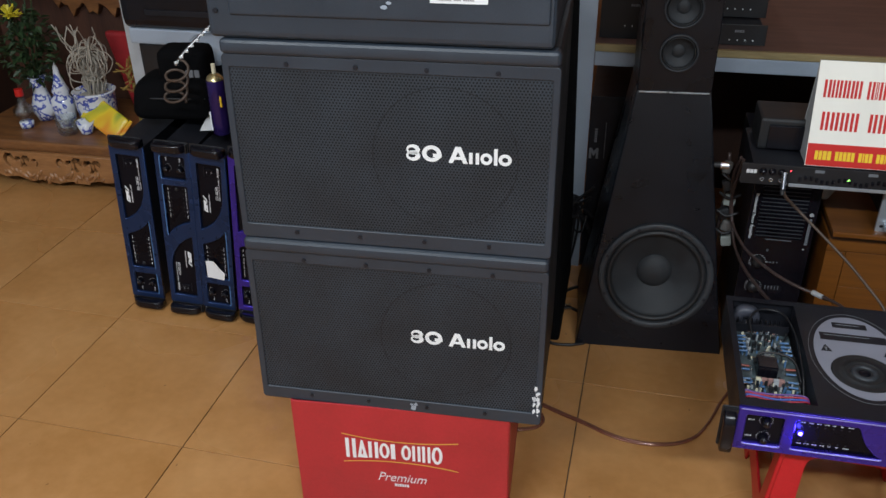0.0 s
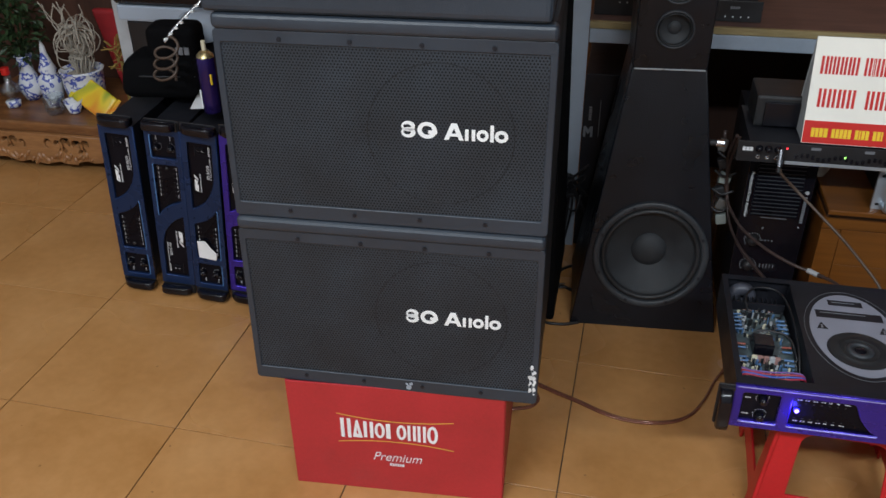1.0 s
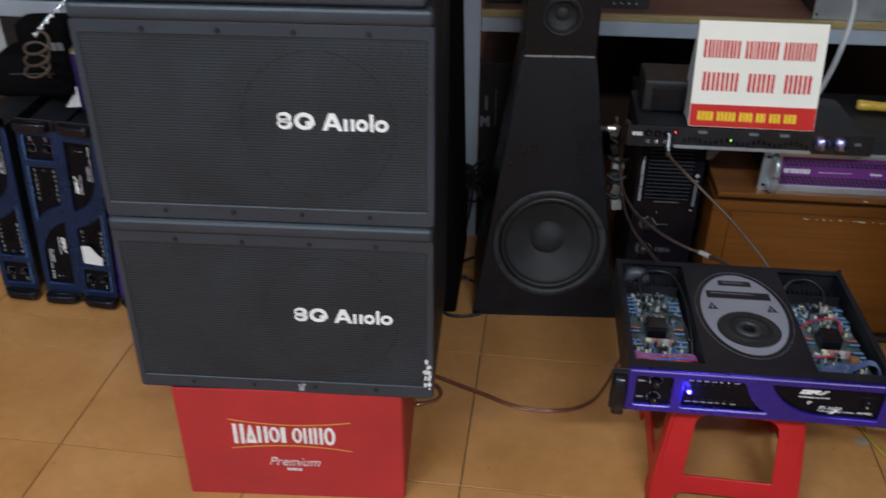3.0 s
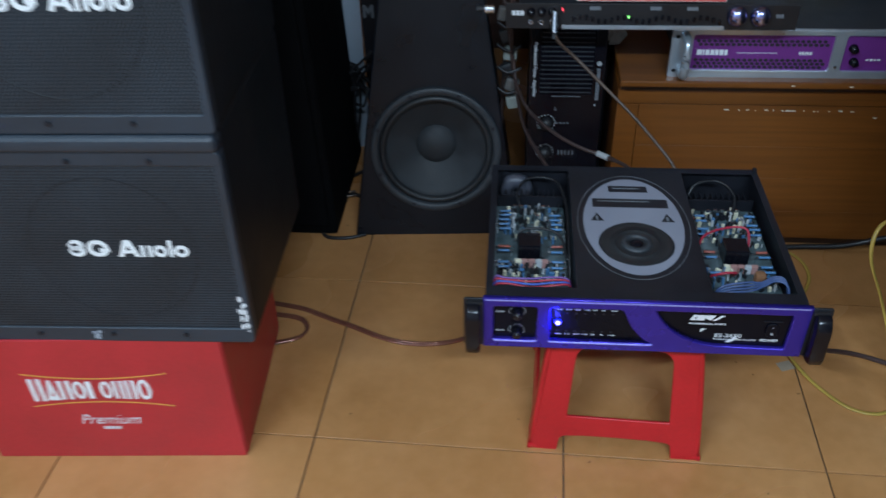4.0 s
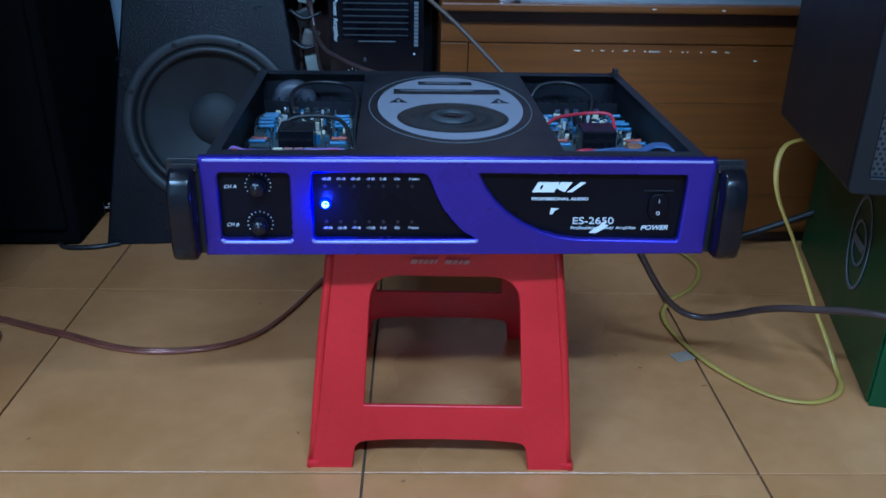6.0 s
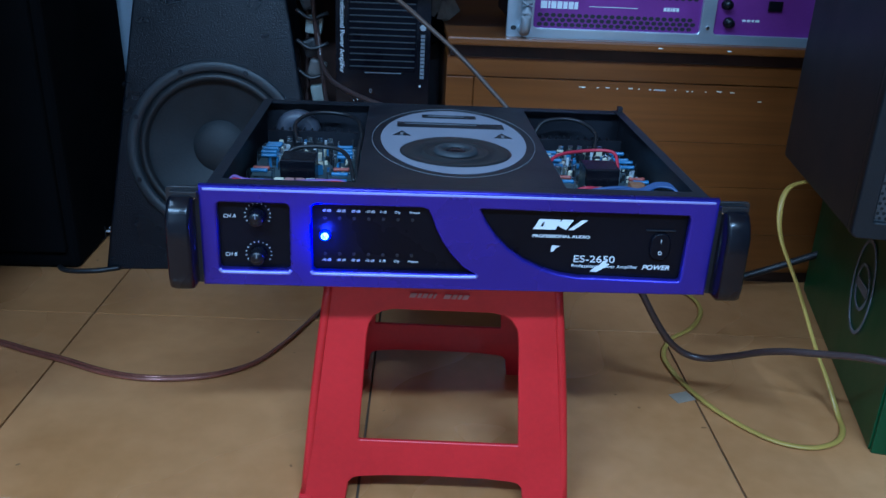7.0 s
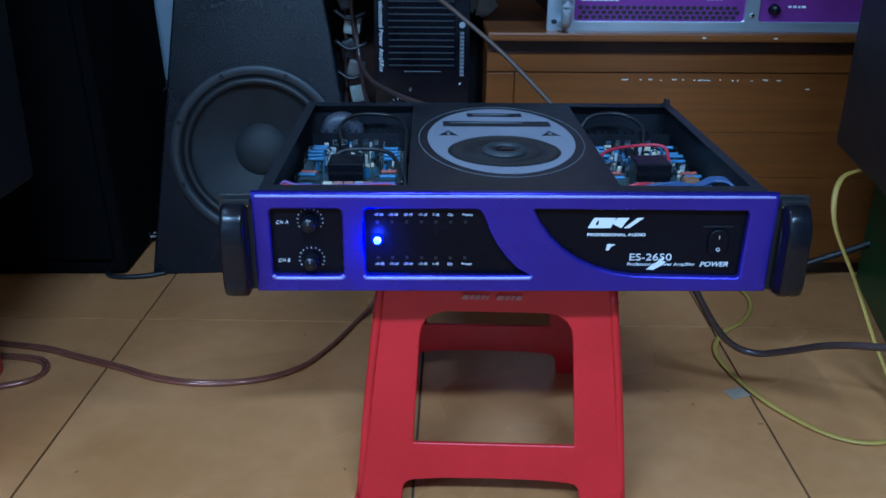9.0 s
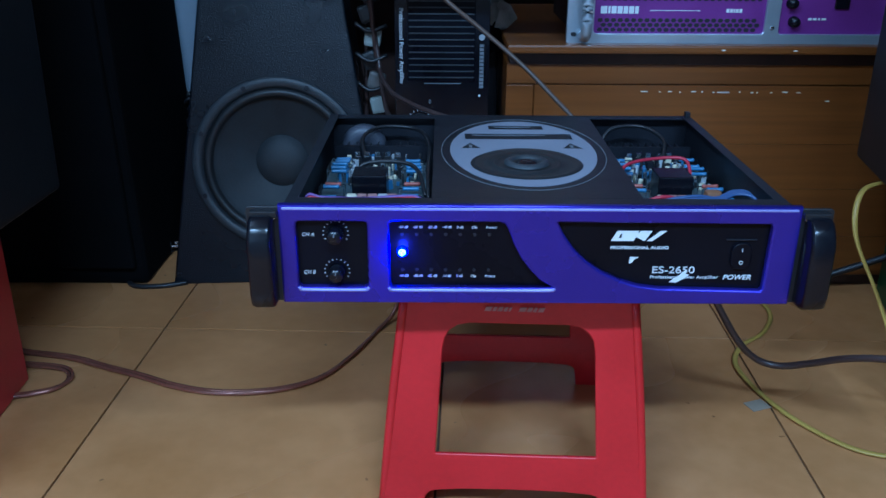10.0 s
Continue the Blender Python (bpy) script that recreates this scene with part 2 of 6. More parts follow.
CAB_WOOD = wood("varnished_cabinet_wood", (0.105, 0.034, 0.005), (0.265, 0.092, 0.013), (0.35, 4, 9), 2.2)
SHELF_WOOD = wood("red_brown_shelf_board", (0.085, 0.042, 0.034), (0.20, 0.105, 0.085), (1, 8, 8), 5.0, 0.5, 0.05)
EDGE_WOOD = wood("pale_board_edge", (0.22, 0.16, 0.07), (0.40, 0.31, 0.15), (1, 8, 8), 5.0, 0.6, 0.0)
CARVED = wood("golden_carved_wood", (0.20, 0.085, 0.030), (0.46, 0.22, 0.085), (1, 5, 5), 6.0, 0.4, 0.2)
ALTAR_WOOD = wood("carved_altar_wood", (0.11, 0.04, 0.015), (0.34, 0.15, 0.05), (1, 5, 5), 6.0, 0.4, 0.2)
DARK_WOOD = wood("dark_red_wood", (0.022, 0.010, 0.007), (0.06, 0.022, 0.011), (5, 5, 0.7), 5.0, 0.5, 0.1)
BACK_WOOD = wood("orange_back_boards", (0.20, 0.072, 0.025), (0.36, 0.145, 0.052), (6, 6, 0.7), 4.0, 0.5, 0.1)
SIGN_WHITE = surf("white_sign_card", (0.88, 0.86, 0.78), 0.4, vary=0.03, bump=0)
SIGN_RED = surf("red_sign_ink", (0.58, 0.016, 0.012), 0.4, vary=0.06, bump=0)
SIGN_YELLOW = surf("yellow_sign_ink", (0.85, 0.58, 0.03), 0.4, vary=0.06, bump=0)
CARD_GREY = surf("grey_sign_back", (0.34, 0.35, 0.36), 0.6, vary=0.1)
GLASS = clear("clear_glass")
PORCELAIN = glaze("blue_and_white_porcelain")
CAN_PURPLE = surf("purple_can_print", (0.030, 0.016, 0.12), 0.22, 0.5, vary=0.2, bump=0)
PALE_JUNK = surf("pale_grey_plastic", (0.42, 0.44, 0.46), 0.5, vary=0.15)
FABRIC = surf("black_fabric", (0.0035, 0.0035, 0.004), 0.9, vary=0.3, grain=500, bump=0.6, specular=0.06)
RED_CLOTH = surf("red_paper_cloth", (0.30, 0.012, 0.016), 0.6, vary=0.3)
LEAF = surf("flower_leaves", (0.022, 0.048, 0.016), 0.5, scale=40, vary=0.4)
PETAL = surf("yellow_petals", (0.72, 0.62, 0.04), 0.5, scale=60, vary=0.15)
ASH = surf("pale_incense_ash", (0.40, 0.36, 0.30), 0.8, scale=60, vary=0.25)
PACKET = stripes("printed_snack_foil")
LED_BLUE = glow("blue_led", (0.02, 0.015, 1.0), 5.0)
LED_CORE = glow("blue_led_core", (0.13, 0.09, 1.0), 17.0)
LED_RED = glow("red_led", (1.0, 0.04, 0.06), 4.0)
LED_GREEN = glow("green_led", (0.3, 1.0, 0.15), 4.0)
KNOB_METAL = surf("blue_tinted_chrome", (0.42, 0.44, 0.80), 0.16, 1.0, vary=0.06, bump=0)
AMBER = surf("amber_handle_plastic", (0.62, 0.40, 0.06), 0.25, vary=0.15, bump=0, coat=0.4)

# ---- mesh helpers ----
def block(x0, x1, y0, y1, z0, z1, bev=0.0, seg=2):
    bm = bmesh.new()
    bmesh.ops.create_cube(bm, size=1.0, matrix=Matrix.Translation(((x0 + x1) / 2, (y0 + y1) / 2, (z0 + z1) / 2)) @ Matrix.Diagonal((x1 - x0, y1 - y0, z1 - z0, 1)))
    if bev:
        bmesh.ops.bevel(bm, geom=bm.edges[:], offset=bev, segments=seg, profile=0.6, affect="EDGES", clamp_overlap=True)
    return bm


def rod(r, length, m=None, seg=20, r2=None, bev=0.0):
    """A cylinder or cone along its own z, from 0 to length."""
    bm = bmesh.new()
    bmesh.ops.create_cone(bm, cap_ends=True, segments=seg, radius1=r, radius2=r if r2 is None else r2, depth=length, matrix=Matrix.Translation((0, 0, length / 2)))
    if bev:
        rim = [e for e in bm.edges if abs(e.verts[0].co.z - e.verts[1].co.z) < 1e-6]
        bmesh.ops.bevel(bm, geom=rim, offset=bev, segments=2, profile=0.6, affect="EDGES")
    if m is not None:
        bm.transform(m)
    return bm


def lathe(profile, m=None, seg=40):
    """A turned shape: (radius, height) pairs round z."""
    bm = bmesh.new()
    rings = []
    for r, z in profile:
        if r < 1e-5:
            rings.append([bm.verts.new((0, 0, z))])
        else:
            rings.append([bm.verts.new((r * math.cos(2 * math.pi * i / seg), r * math.sin(2 * math.pi * i / seg), z)) for i in range(seg)])
    for a, b in zip(rings, rings[1:]):
        for i in range(seg):
            j = (i + 1) % seg
            if len(a) == 1 and len(b) == 1:
                continue
            if len(a) == 1:
                bm.faces.new((a[0], b[i], b[j]))
            elif len(b) == 1:
                bm.faces.new((a[i], a[j], b[0]))
            else:
                bm.faces.new((a[i], a[j], b[j], b[i]))
    bmesh.ops.recalc_face_normals(bm, faces=bm.faces[:])
    for f in bm.faces:
        f.smooth = True
    if m is not None:
        bm.transform(m)
    return bm


def smooth_line(points, steps=8):
    pts = [Vector(p) for p in points]
    pts = [pts[0] * 2 - pts[1], *pts, pts[-1] * 2 - pts[-2]]
    out = []
    for i in range(1, len(pts) - 2):
        a, b, c, d = pts[i - 1:i + 3]
        for k in range(steps):
            u = k / steps
            out.append(0.5 * (2 * b + (c - a) * u + (2 * a - 5 * b + 4 * c - d) * u * u + (3 * b - a - 3 * c + d) * u ** 3))
    return out + [pts[-2]]


def hose(points, r, steps=8, seg=8, flat=1.0):
    """A cable through the points; flat below 1 squeezes it in height."""
    line = smooth_line(points, steps)
    bm = bmesh.new()
    rings = []
    for i, p in enumerate(line):
        d = (line[min(i + 1, len(line) - 1)] - line[max(i - 1, 0)]).normalized()
        side = d.cross(Vector((0, 0, 1)))
        side = side.normalized() if side.length > 1e-3 else Vector((1, 0, 0))
        up = side.cross(d).normalized()
        rings.append([bm.verts.new(p + side * (r * math.cos(2 * math.pi * k / seg)) + up * (r * flat * math.sin(2 * math.pi * k / seg))) for k in range(seg)])
    for a, b in zip(rings, rings[1:]):
        for k in range(seg):
            bm.faces.new((a[k], a[(k + 1) % seg], b[(k + 1) % seg], b[k])).smooth = True
    bm.faces.new(rings[0][::-1])
    bm.faces.new(rings[-1])
    bmesh.ops.recalc_face_normals(bm, faces=bm.faces[:])
    return bm


def merge(*bms):
    out = bmesh.new()
    for b in bms:
        me = bpy.data.meshes.new("joint")
        b.to_mesh(me)
        out.from_mesh(me)
        bpy.data.meshes.remove(me)
        b.free()
    return out


def turned(bm, m):
    bm.transform(m)
    return bm


def from_curve(curve):
    ob = bpy.data.objects.new("outline", curve)
    me = bpy.data.meshes.new_from_object(ob)
    bm = bmesh.new()
    bm.from_mesh(me)
    bpy.data.objects.remove(ob)
    bpy.data.meshes.remove(me)
    bpy.data.curves.remove(curve)
    return bm


UPRIGHT = pose(0, 0, 0, 90, 0, 0)


def plate(outlines, thick, bev=0.0):
    """A flat plate in x and z, its first outline cut by the others; it is as thick as given about y = 0."""
    cu = bpy.data.curves.new("outline", "CURVE")
    cu.dimensions, cu.fill_mode, cu.extrude, cu.bevel_depth, cu.bevel_resolution = "2D", "BOTH", max(1e-4, thick / 2 - bev), bev, 4 if bev > 0.002 else 1
    for pts in outlines:
        s = cu.splines.new("POLY")
        s.points.add(len(pts) - 1)
        for p, (x, z) in zip(s.points, pts):
            p.co = (x, z, 0, 1)
        s.use_cyclic_u = True
    return turned(from_curve(cu), UPRIGHT)


def rounded(x0, x1, z0, z1, r, n=5):
    out = []
    for cx, cz, a in ((x1 - r, z1 - r, 0), (x0 + r, z1 - r, 90), (x0 + r, z0 + r, 180), (x1 - r, z0 + r, 270)):
        for k in range(n + 1):
            w = radians(a + 90 * k / n)
            out.append((cx + r * math.cos(w), cz + r * math.sin(w)))
    return out


def ellipse(cx, cz, rx, rz, n=40):
    return [(cx + rx * math.cos(2 * math.pi * k / n), cz + rz * math.sin(2 * math.pi * k / n)) for k in range(n)]


def part(name, bm, material, parent=None, label="", smooth=False):
    me = bpy.data.meshes.new(name)
    if smooth:
        for f in bm.faces:
            f.smooth = True
    bm.to_mesh(me)
    bm.free()
    me.materials.append(material)
    ob = new(name, me)
    if parent is not None:
        ob.parent = parent
    return tagged(ob, label)


def twin(ob, parent, x=0.0, y=0.0, z=0.0, m=None):
    """Another part on the same mesh."""
    o = new(ob.name.split(".")[0], ob.data)
    o.parent = parent
    o.matrix_basis = m if m is not None else Matrix.Translation((x, y, z))
    for key in ("label",):
        if key in ob:
            o[key] = ob[key]
    return o


def thing(name, m, label, category, group=""):
    ob = new(name)
    ob.matrix_world = m
    return tagged(ob, label, category, group)


def writing(name, text, size, m, material, parent, shear=0.0, bold=0.0, thick=0.0003, stretch=1.0, align="LEFT"):
    cu = bpy.data.curves.new(name, "FONT")
    cu.body, cu.size, cu.shear, cu.extrude, cu.offset, cu.align_x = text, size, shear, thick, bold, align
    bm = from_curve(cu)
    bm.transform(Matrix.Diagonal((stretch, 1, 1, 1)))
    bm.transform(UPRIGHT)
    ob = part(name, bm, material, parent)
    ob.matrix_basis = m
    return ob


def bars(name, widths, height, gap, m, material, parent, thick=0.001, slope=0.0, strokes=1):
    """A row of plain upright bars; 0 is a word space."""
    bits, x = [], 0.0
    for w in widths:
        if w:
            for k in range(strokes):
                a, e = (x, x + w) if strokes == 1 else (x + k * w * 0.62, x + k * w * 0.62 + w * 0.38)
                bits.append(plate([[(a, 0), (e, 0), (e + slope, height), (a + slope, height)]], thick))
            x += w + gap
        else:
            x += gap * 4
    ob = part(name, merge(*bits), material, parent)
    ob.matrix_basis = m
    return ob


def screw(parent, x, y, z, r=0.004, material=None):
    s = part("screw", rod(r, 0.002, pose(0, 0, 0, 90, 0, 0), 10, bev=0.0006), material or CHROME, parent)
    s.matrix_basis = Matrix.Translation((x, y, z))
    return s


FRONT = pose(0, 0, 0, 90, 0, 0)  # turns a lathe's axis towards -y


# ---- room ----
X0, X1, Y0, Y1, TOP = -3.0, 1.8, -3.6, 1.6, 2.95


def slab(name, x0, x1, y0, y1, z0, z1, material, label, category):
    ob = part(name, block(x0, x1, y0, y1, z0, z1), material)
    return tagged(ob, label, category, kind="structure")


floor = slab("floor", X0, X1, Y0, Y1, -0.12, -0.004, GROUT, "tan ceramic floor tiles with dark joints", "floor")
slab("wall_north", X0 - 0.1, X1 + 0.1, Y1, Y1 + 0.1, -0.12, TOP, BACK_WOOD, "orange-brown boarded back wall of the shop", "wall")
slab("wall_south", X0 - 0.1, X1 + 0.1, Y0 - 0.1, Y0, -0.12, TOP, WALL, "plain painted wall", "wall")
slab("wall_west", X0 - 0.1, X0, Y0, Y1, -0.12, TOP, WALL, "plain painted wall", "wall")
# unseen wall, coloured dark so that it bounces little light onto the right side
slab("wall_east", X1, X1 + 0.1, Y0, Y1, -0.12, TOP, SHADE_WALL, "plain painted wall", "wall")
slab("ceiling", X0 - 0.1, X1 + 0.1, Y0 - 0.1, Y1 + 0.1, TOP, TOP + 0.1, CEIL, "plain pale ceiling", "ceiling")


# ---- open power amplifier ----
AW, AH, AD = 0.212, 0.083, 0.345  # half width, height, depth


def windows():
    """The three dark fields of the faceplate."""
    w = 2 * AW
    fx = lambda u: -AW + u * w
    fz = lambda v: AH * (1 - v)
    left = rounded(fx(0.022), fx(0.171), fz(0.88), fz(0.115), 0.006)
    s = [(0.425, 0.115), (0.437, 0.14), (0.446, 0.22), (0.456, 0.36), (0.470, 0.50), (0.488, 0.63), (0.510, 0.75), (0.533, 0.82), (0.540, 0.85), (0.535, 0.88)]
    middle = [(fx(u), fz(v)) for u, v in s] + [(fx(0.212), fz(0.88)), (fx(0.204), fz(0.83)), (fx(0.204), fz(0.16)), (fx(0.212), fz(0.115))]
    c = [(0.529, 0.14), (0.545, 0.30), (0.566, 0.45), (0.592, 0.58), (0.625, 0.70), (0.662, 0.79), (0.70, 0.85), (0.74, 0.88)]
    right = [(fx(u), fz(v)) for u, v in c] + [(fx(0.948), fz(0.905)), (fx(0.955), fz(0.86)), (fx(0.958), fz(0.18)), (fx(0.952), fz(0.125)), (fx(0.536), fz(0.115))]
    return left, middle, right


def logo_blocks(parent, m, material, scale=1.0):
    """A three-piece slanted emblem drawn as plain wedges."""
    k = scale
    bits = [plate([[(0, 0), (0.019 * k, 0), (0.023 * k, 0.009 * k), (0.005 * k, 0.009 * k)], [(0.006 * k, 0.0025 * k), (0.008 * k, 0.0065 * k), (0.0095 * k, 0.0065 * k), (0.0085 * k, 0.0025 * k)]], 0.0006),
            plate([[(0.020 * k, 0.004 * k), (0.0245 * k, 0.009 * k), (0.034 * k, 0.009 * k), (0.028 * k, 0)]], 0.0006),
            plate([[(0.030 * k, 0), (0.0345 * k, 0), (0.046 * k, 0.009 * k), (0.041 * k, 0.009 * k)]], 0.0006)]
    ob = part("emblem", merge(*bits), material, parent)
    ob.matrix_basis = m
    return ob


def knob(parent, x, z):
    k = part("knob", lathe([(0.0001, 0.012), (0.0055, 0.012), (0.0062, 0.010), (0.0068, 0.002), (0.0075, 0.0), (0.0001, 0.0)], FRONT, 20), GLOSS, parent)
    k.matrix_basis = Matrix.Translation((x, 0.0050, z))
    part("pointer", block(-0.0004, 0.0004, -0.0124, -0.0118, 0.001, 0.0055), FAINT, k)
    ticks = []
    for i in range(13):
        a = radians(-30 + 20 * i)
        ticks.append(turned(block(0.0098, 0.0110, -0.0003, 0.0003, -0.00022, 0.00022), pose(0, 0, 0, 0, -math.degrees(a), 0)))
    part("scale", merge(*ticks), PRINT, k).matrix_basis = Matrix.Translation((0, 0.0014, 0))


def ear(parent, side):
    """Rack ear with its moulded handle."""
    e = part("rack_ear", plate([rounded(-0.0145, 0.0145, 0, AH, 0.003)], 0.003, 0.0006), BLACK, parent)
    e.matrix_basis = Matrix.Translation((side * (AW + 0.0135), 0.003, 0))
    outer = [(0.0, AH - 0.008), (-0.011, AH - 0.010), (-0.016, AH - 0.016), (-0.020, AH - 0.025), (-0.021, 0.014), (-0.019, 0.006), (-0.014, 0.003), (0.0, 0.002)]
    inner = [(-0.006, AH - 0.021), (-0.008, AH - 0.023), (-0.011, AH - 0.031), (-0.0115, 0.020), (-0.010, 0.017), (-0.006, 0.016)]
    h = part("handle", turned(plate([outer, inner], 0.020, 0.004), pose(0, 0, 0, 0, 0, 90)), GLOSS, e)
    h.matrix_basis = Matrix.Translation((side * 0.002, 0, 0))
    part("top_bracket", block(-0.011, 0.011, -0.007, 0.0, AH - 0.0075, AH - 0.002, 0.001), BLACK, e)
    screw(e, -side * 0.006, -0.002, AH - 0.008, 0.003)
    return e


def amplifier(m, label, colour, lit=False, lid=True, peel=False, group=""):
    amp = thing("power_amplifier", m, label, "amplifier", group)
    fields = windows()
    part("faceplate", turned(plate([[(-AW, 0), (AW, 0), (AW, AH), (-AW, AH)], *fields], 0.008, 0.0024), pose(0, 0.004, 0)), colour, amp)
    part("dark_panel", block(-AW + 0.003, AW - 0.003, 0.0069, 0.0092, 0.003, AH - 0.003), PANEL, amp, "glossy black control panel")
    fx = lambda u: -AW + u * 2 * AW
    # on the lit amplifier the tube's reflection is put into this strip's pale colour
    part("polished_edge", block(-AW + 0.0005, AW - 0.0005, -0.0002, 0.0052, AH - 0.0024, AH + 0.0009, 0.0016, 6), EDGE_GLINT if lit else colour, amp, "thin strip along the top edge", smooth=True)
    rims = [[(0.027, 0.850), (0.030, 0.872), (0.036, 0.882), (0.10, 0.884), (0.158, 0.882), (0.164, 0.872), (0.167, 0.850)],
            [(0.206, 0.850), (0.209, 0.872), (0.216, 0.882), (0.32, 0.884), (0.43, 0.884), (0.524, 0.882), (0.535, 0.870), (0.536, 0.852)],
            [(0.566, 0.455), (0.592, 0.585), (0.625, 0.705), (0.662, 0.795), (0.70, 0.853), (0.74, 0.880), (0.85, 0.893), (0.940, 0.901), (0.951, 0.892), (0.955, 0.868)]]
    # lower rims of the fields; the paler ones are painted highlights
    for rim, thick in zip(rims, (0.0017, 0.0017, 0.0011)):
        part("window_lip", hose([(fx(u), 0.0012, AH * (1 - v)) for u, v in rim], thick, 4, 8), EDGE_GLINT if lit else NAVY_GLINT if colour is NAVY else colour, amp)
    for side in (-1, 1):
        ear(amp, side)
    for v in (0.29, 0.70):
        knob(amp, -AW + 0.103 * 2 * AW, AH * (1 - v))
    for txt, v in (("CH A", 0.325), ("CH B", 0.735)):
        writing("caption", txt, 0.0044, pose(-AW + 0.036 * 2 * AW, 0.0066, AH * (1 - v)), PRINT, amp, 0.2)
    caps = ("-40 dB", "-30 dB", "-20 dB", "-10 dB", "0 dB", "Clip", "Protect")
    for row, v in ((0, 0.235), (1, 0.765)):
        for i, txt in enumerate(caps):
            x = -AW + (0.226 + 0.0285 * i) * 2 * AW
            writing("caption", txt, 0.0029, pose(x, 0.0066, AH * (1 - v)), PRINT, amp, 0.15)
            d = part("indicator", rod(0.0014, 0.001, FRONT, 10), RUBBER, amp)
            d.matrix_basis = Matrix.Translation((x + 0.003, 0.0068, AH * (1 - v) + (-0.0055 if row == 0 else 0.0065)))
    # dome and core made larger than the lamp itself, to take in its glare
    led = part("power_led", lathe([(0.0001, 0.0034), (0.0028, 0.0031), (0.0042, 0.0019), (0.0046, 0.0), (0.0001, 0.0)], FRONT, 20), LED_BLUE if lit else RUBBER, amp, "lit blue lamp" if lit else "")
    if lit:
        part("bright_core", lathe([(0.0001, 0.0052), (0.0018, 0.0050), (0.0029, 0.0041), (0.0033, 0.0032), (0.0033, 0.0022), (0.0001, 0.0020)], FRONT, 20), LED_CORE, led)
    led.matrix_basis = Matrix.Translation((-AW + 0.233 * 2 * AW, 0.0062, AH * 0.515))
    px = lambda u: -AW + u * 2 * AW
    logo_blocks(amp, pose(px(0.643), 0.0066, AH * 0.638), WHITE)
    writing("caption", "PROFESSIONAL AUDIO", 0.0034, pose(px(0.643), 0.0066, AH * 0.552), PRINT, amp, 0.0, 0.0001, stretch=1.40)
    writing("caption", "ES-2650", 0.0088, pose(px(0.729), 0.0066, AH * 0.288), PRINT, amp, 0.0, stretch=1.27)
    writing("caption", "Professional Power Amplifier", 0.0040, pose(px(0.727), 0.0066, AH * 0.229), PRINT, amp, 0.0, stretch=1.22)
    writing("caption", "POWER", 0.0060, pose(px(0.872), 0.0066, AH * 0.222), PRINT, amp, 0.25, 0.0001, stretch=1.15)
    sw = part("rocker_switch", turned(plate([rounded(-0.0075, 0.0075, -0.011, 0.011, 0.0065)], 0.004, 0.001), pose(px(0.902), 0.0058, AH * 0.487)), PANEL, amp)
    part("switch_rim", block(px(0.870), px(0.930), 0.0052, 0.0068, AH * 0.650, AH * 0.668, 0.0006), STEEL_BLACK, sw)
    for txt, v in (("I", 0.535), ("O", 0.405)):
        writing("caption", txt, 0.0045, pose(px(0.902), 0.0034, AH * v), PRINT, sw, align="CENTER")
    if peel:
        part("worn_sticker", plate([[(px(0.682), AH * 0.395), (px(0.688), AH * 0.400), (px(0.692), AH * 0.438), (px(0.701), AH * 0.462), (px(0.684), AH * 0.468)]], 0.0005), PRINT, amp).location.y = 0.0063
        part("worn_sticker", plate([[(px(0.766), AH * 0.190), (px(0.780), AH * 0.186), (px(0.788), AH * 0.212), (px(0.797), AH * 0.240), (px(0.805), AH * 0.275), (px(0.797), AH * 0.282), (px(0.800), AH * 0.330), (px(0.790), AH * 0.300), (px(0.784), AH * 0.258), (px(0.774), AH * 0.232)]], 0.0005), PRINT, amp).location.y = 0.0061
    t = 0.002
    part("chassis_bottom", block(-AW, AW, 0.0094, AD, 0.002, 0.004), STEEL_BLACK, amp)
    part("chassis_back", block(-AW, AW, AD - t, AD, 0.004, AH - 0.003), STEEL_BLACK, amp)
    for side in (-1, 1):
        part("chassis_side", merge(block(side * AW - t / 2 - side * t / 2, side * AW + t / 2 - side * t / 2, 0.0094, AD - t, 0.004, AH - 0.003),
                                   block(min(side * AW, side * (AW - 0.010)), max(side * AW, side * (AW - 0.010)), 0.02, AD - t, AH - 0.003, AH - 0.002)), STEEL_BLACK, amp)
    if lid:
        part("lid", block(-AW + 0.0005, AW - 0.0005, 0.0094, AD, AH - 0.0025, AH - 0.0008, 0.0004), STEEL_BLACK, amp)
    return amp


amp = amplifier(pose(0.084, -0.026, 0.2515), "violet-blue power amplifier with open top, on a red plastic stool", BLUE, lit=True, lid=False, peel=True)
part("front_flange", block(-AW + 0.0005, AW - 0.0005, 0.0085, 0.032, AH - 0.0035, AH - 0.0015), STEEL_BLACK, amp)
part("back_flange", block(-AW + 0.002, AW - 0.002, AD - 0.014, AD - 0.002, AH - 0.0045, AH - 0.0035), STEEL_BLACK, amp)
cover = part("fan_cover", merge(block(-0.089, 0.091, 0.032, AD - 0.016, AH - 0.0035, AH - 0.0015, 0.0005), block(-0.089, -0.087, 0.032, AD - 0.016, 0.005, AH - 0.004), block(0.089, 0.091, 0.032, AD - 0.016, 0.005, AH - 0.004)), STEEL_BLACK, amp, "black centre cover with printed ring")


def printed(name, outlines, material, parent, lift=0.0, thick=0.0004):
    bm = plate(outlines, thick)
    bm.transform(pose(0, 0, 0, -90, 0, 0))
    bm.transform(Matrix.Translation((0, 0, AH - 0.0012 + lift)))
    bmesh.ops.recalc_face_normals(bm, faces=bm.faces[:])
    return part(name, bm, material, parent)


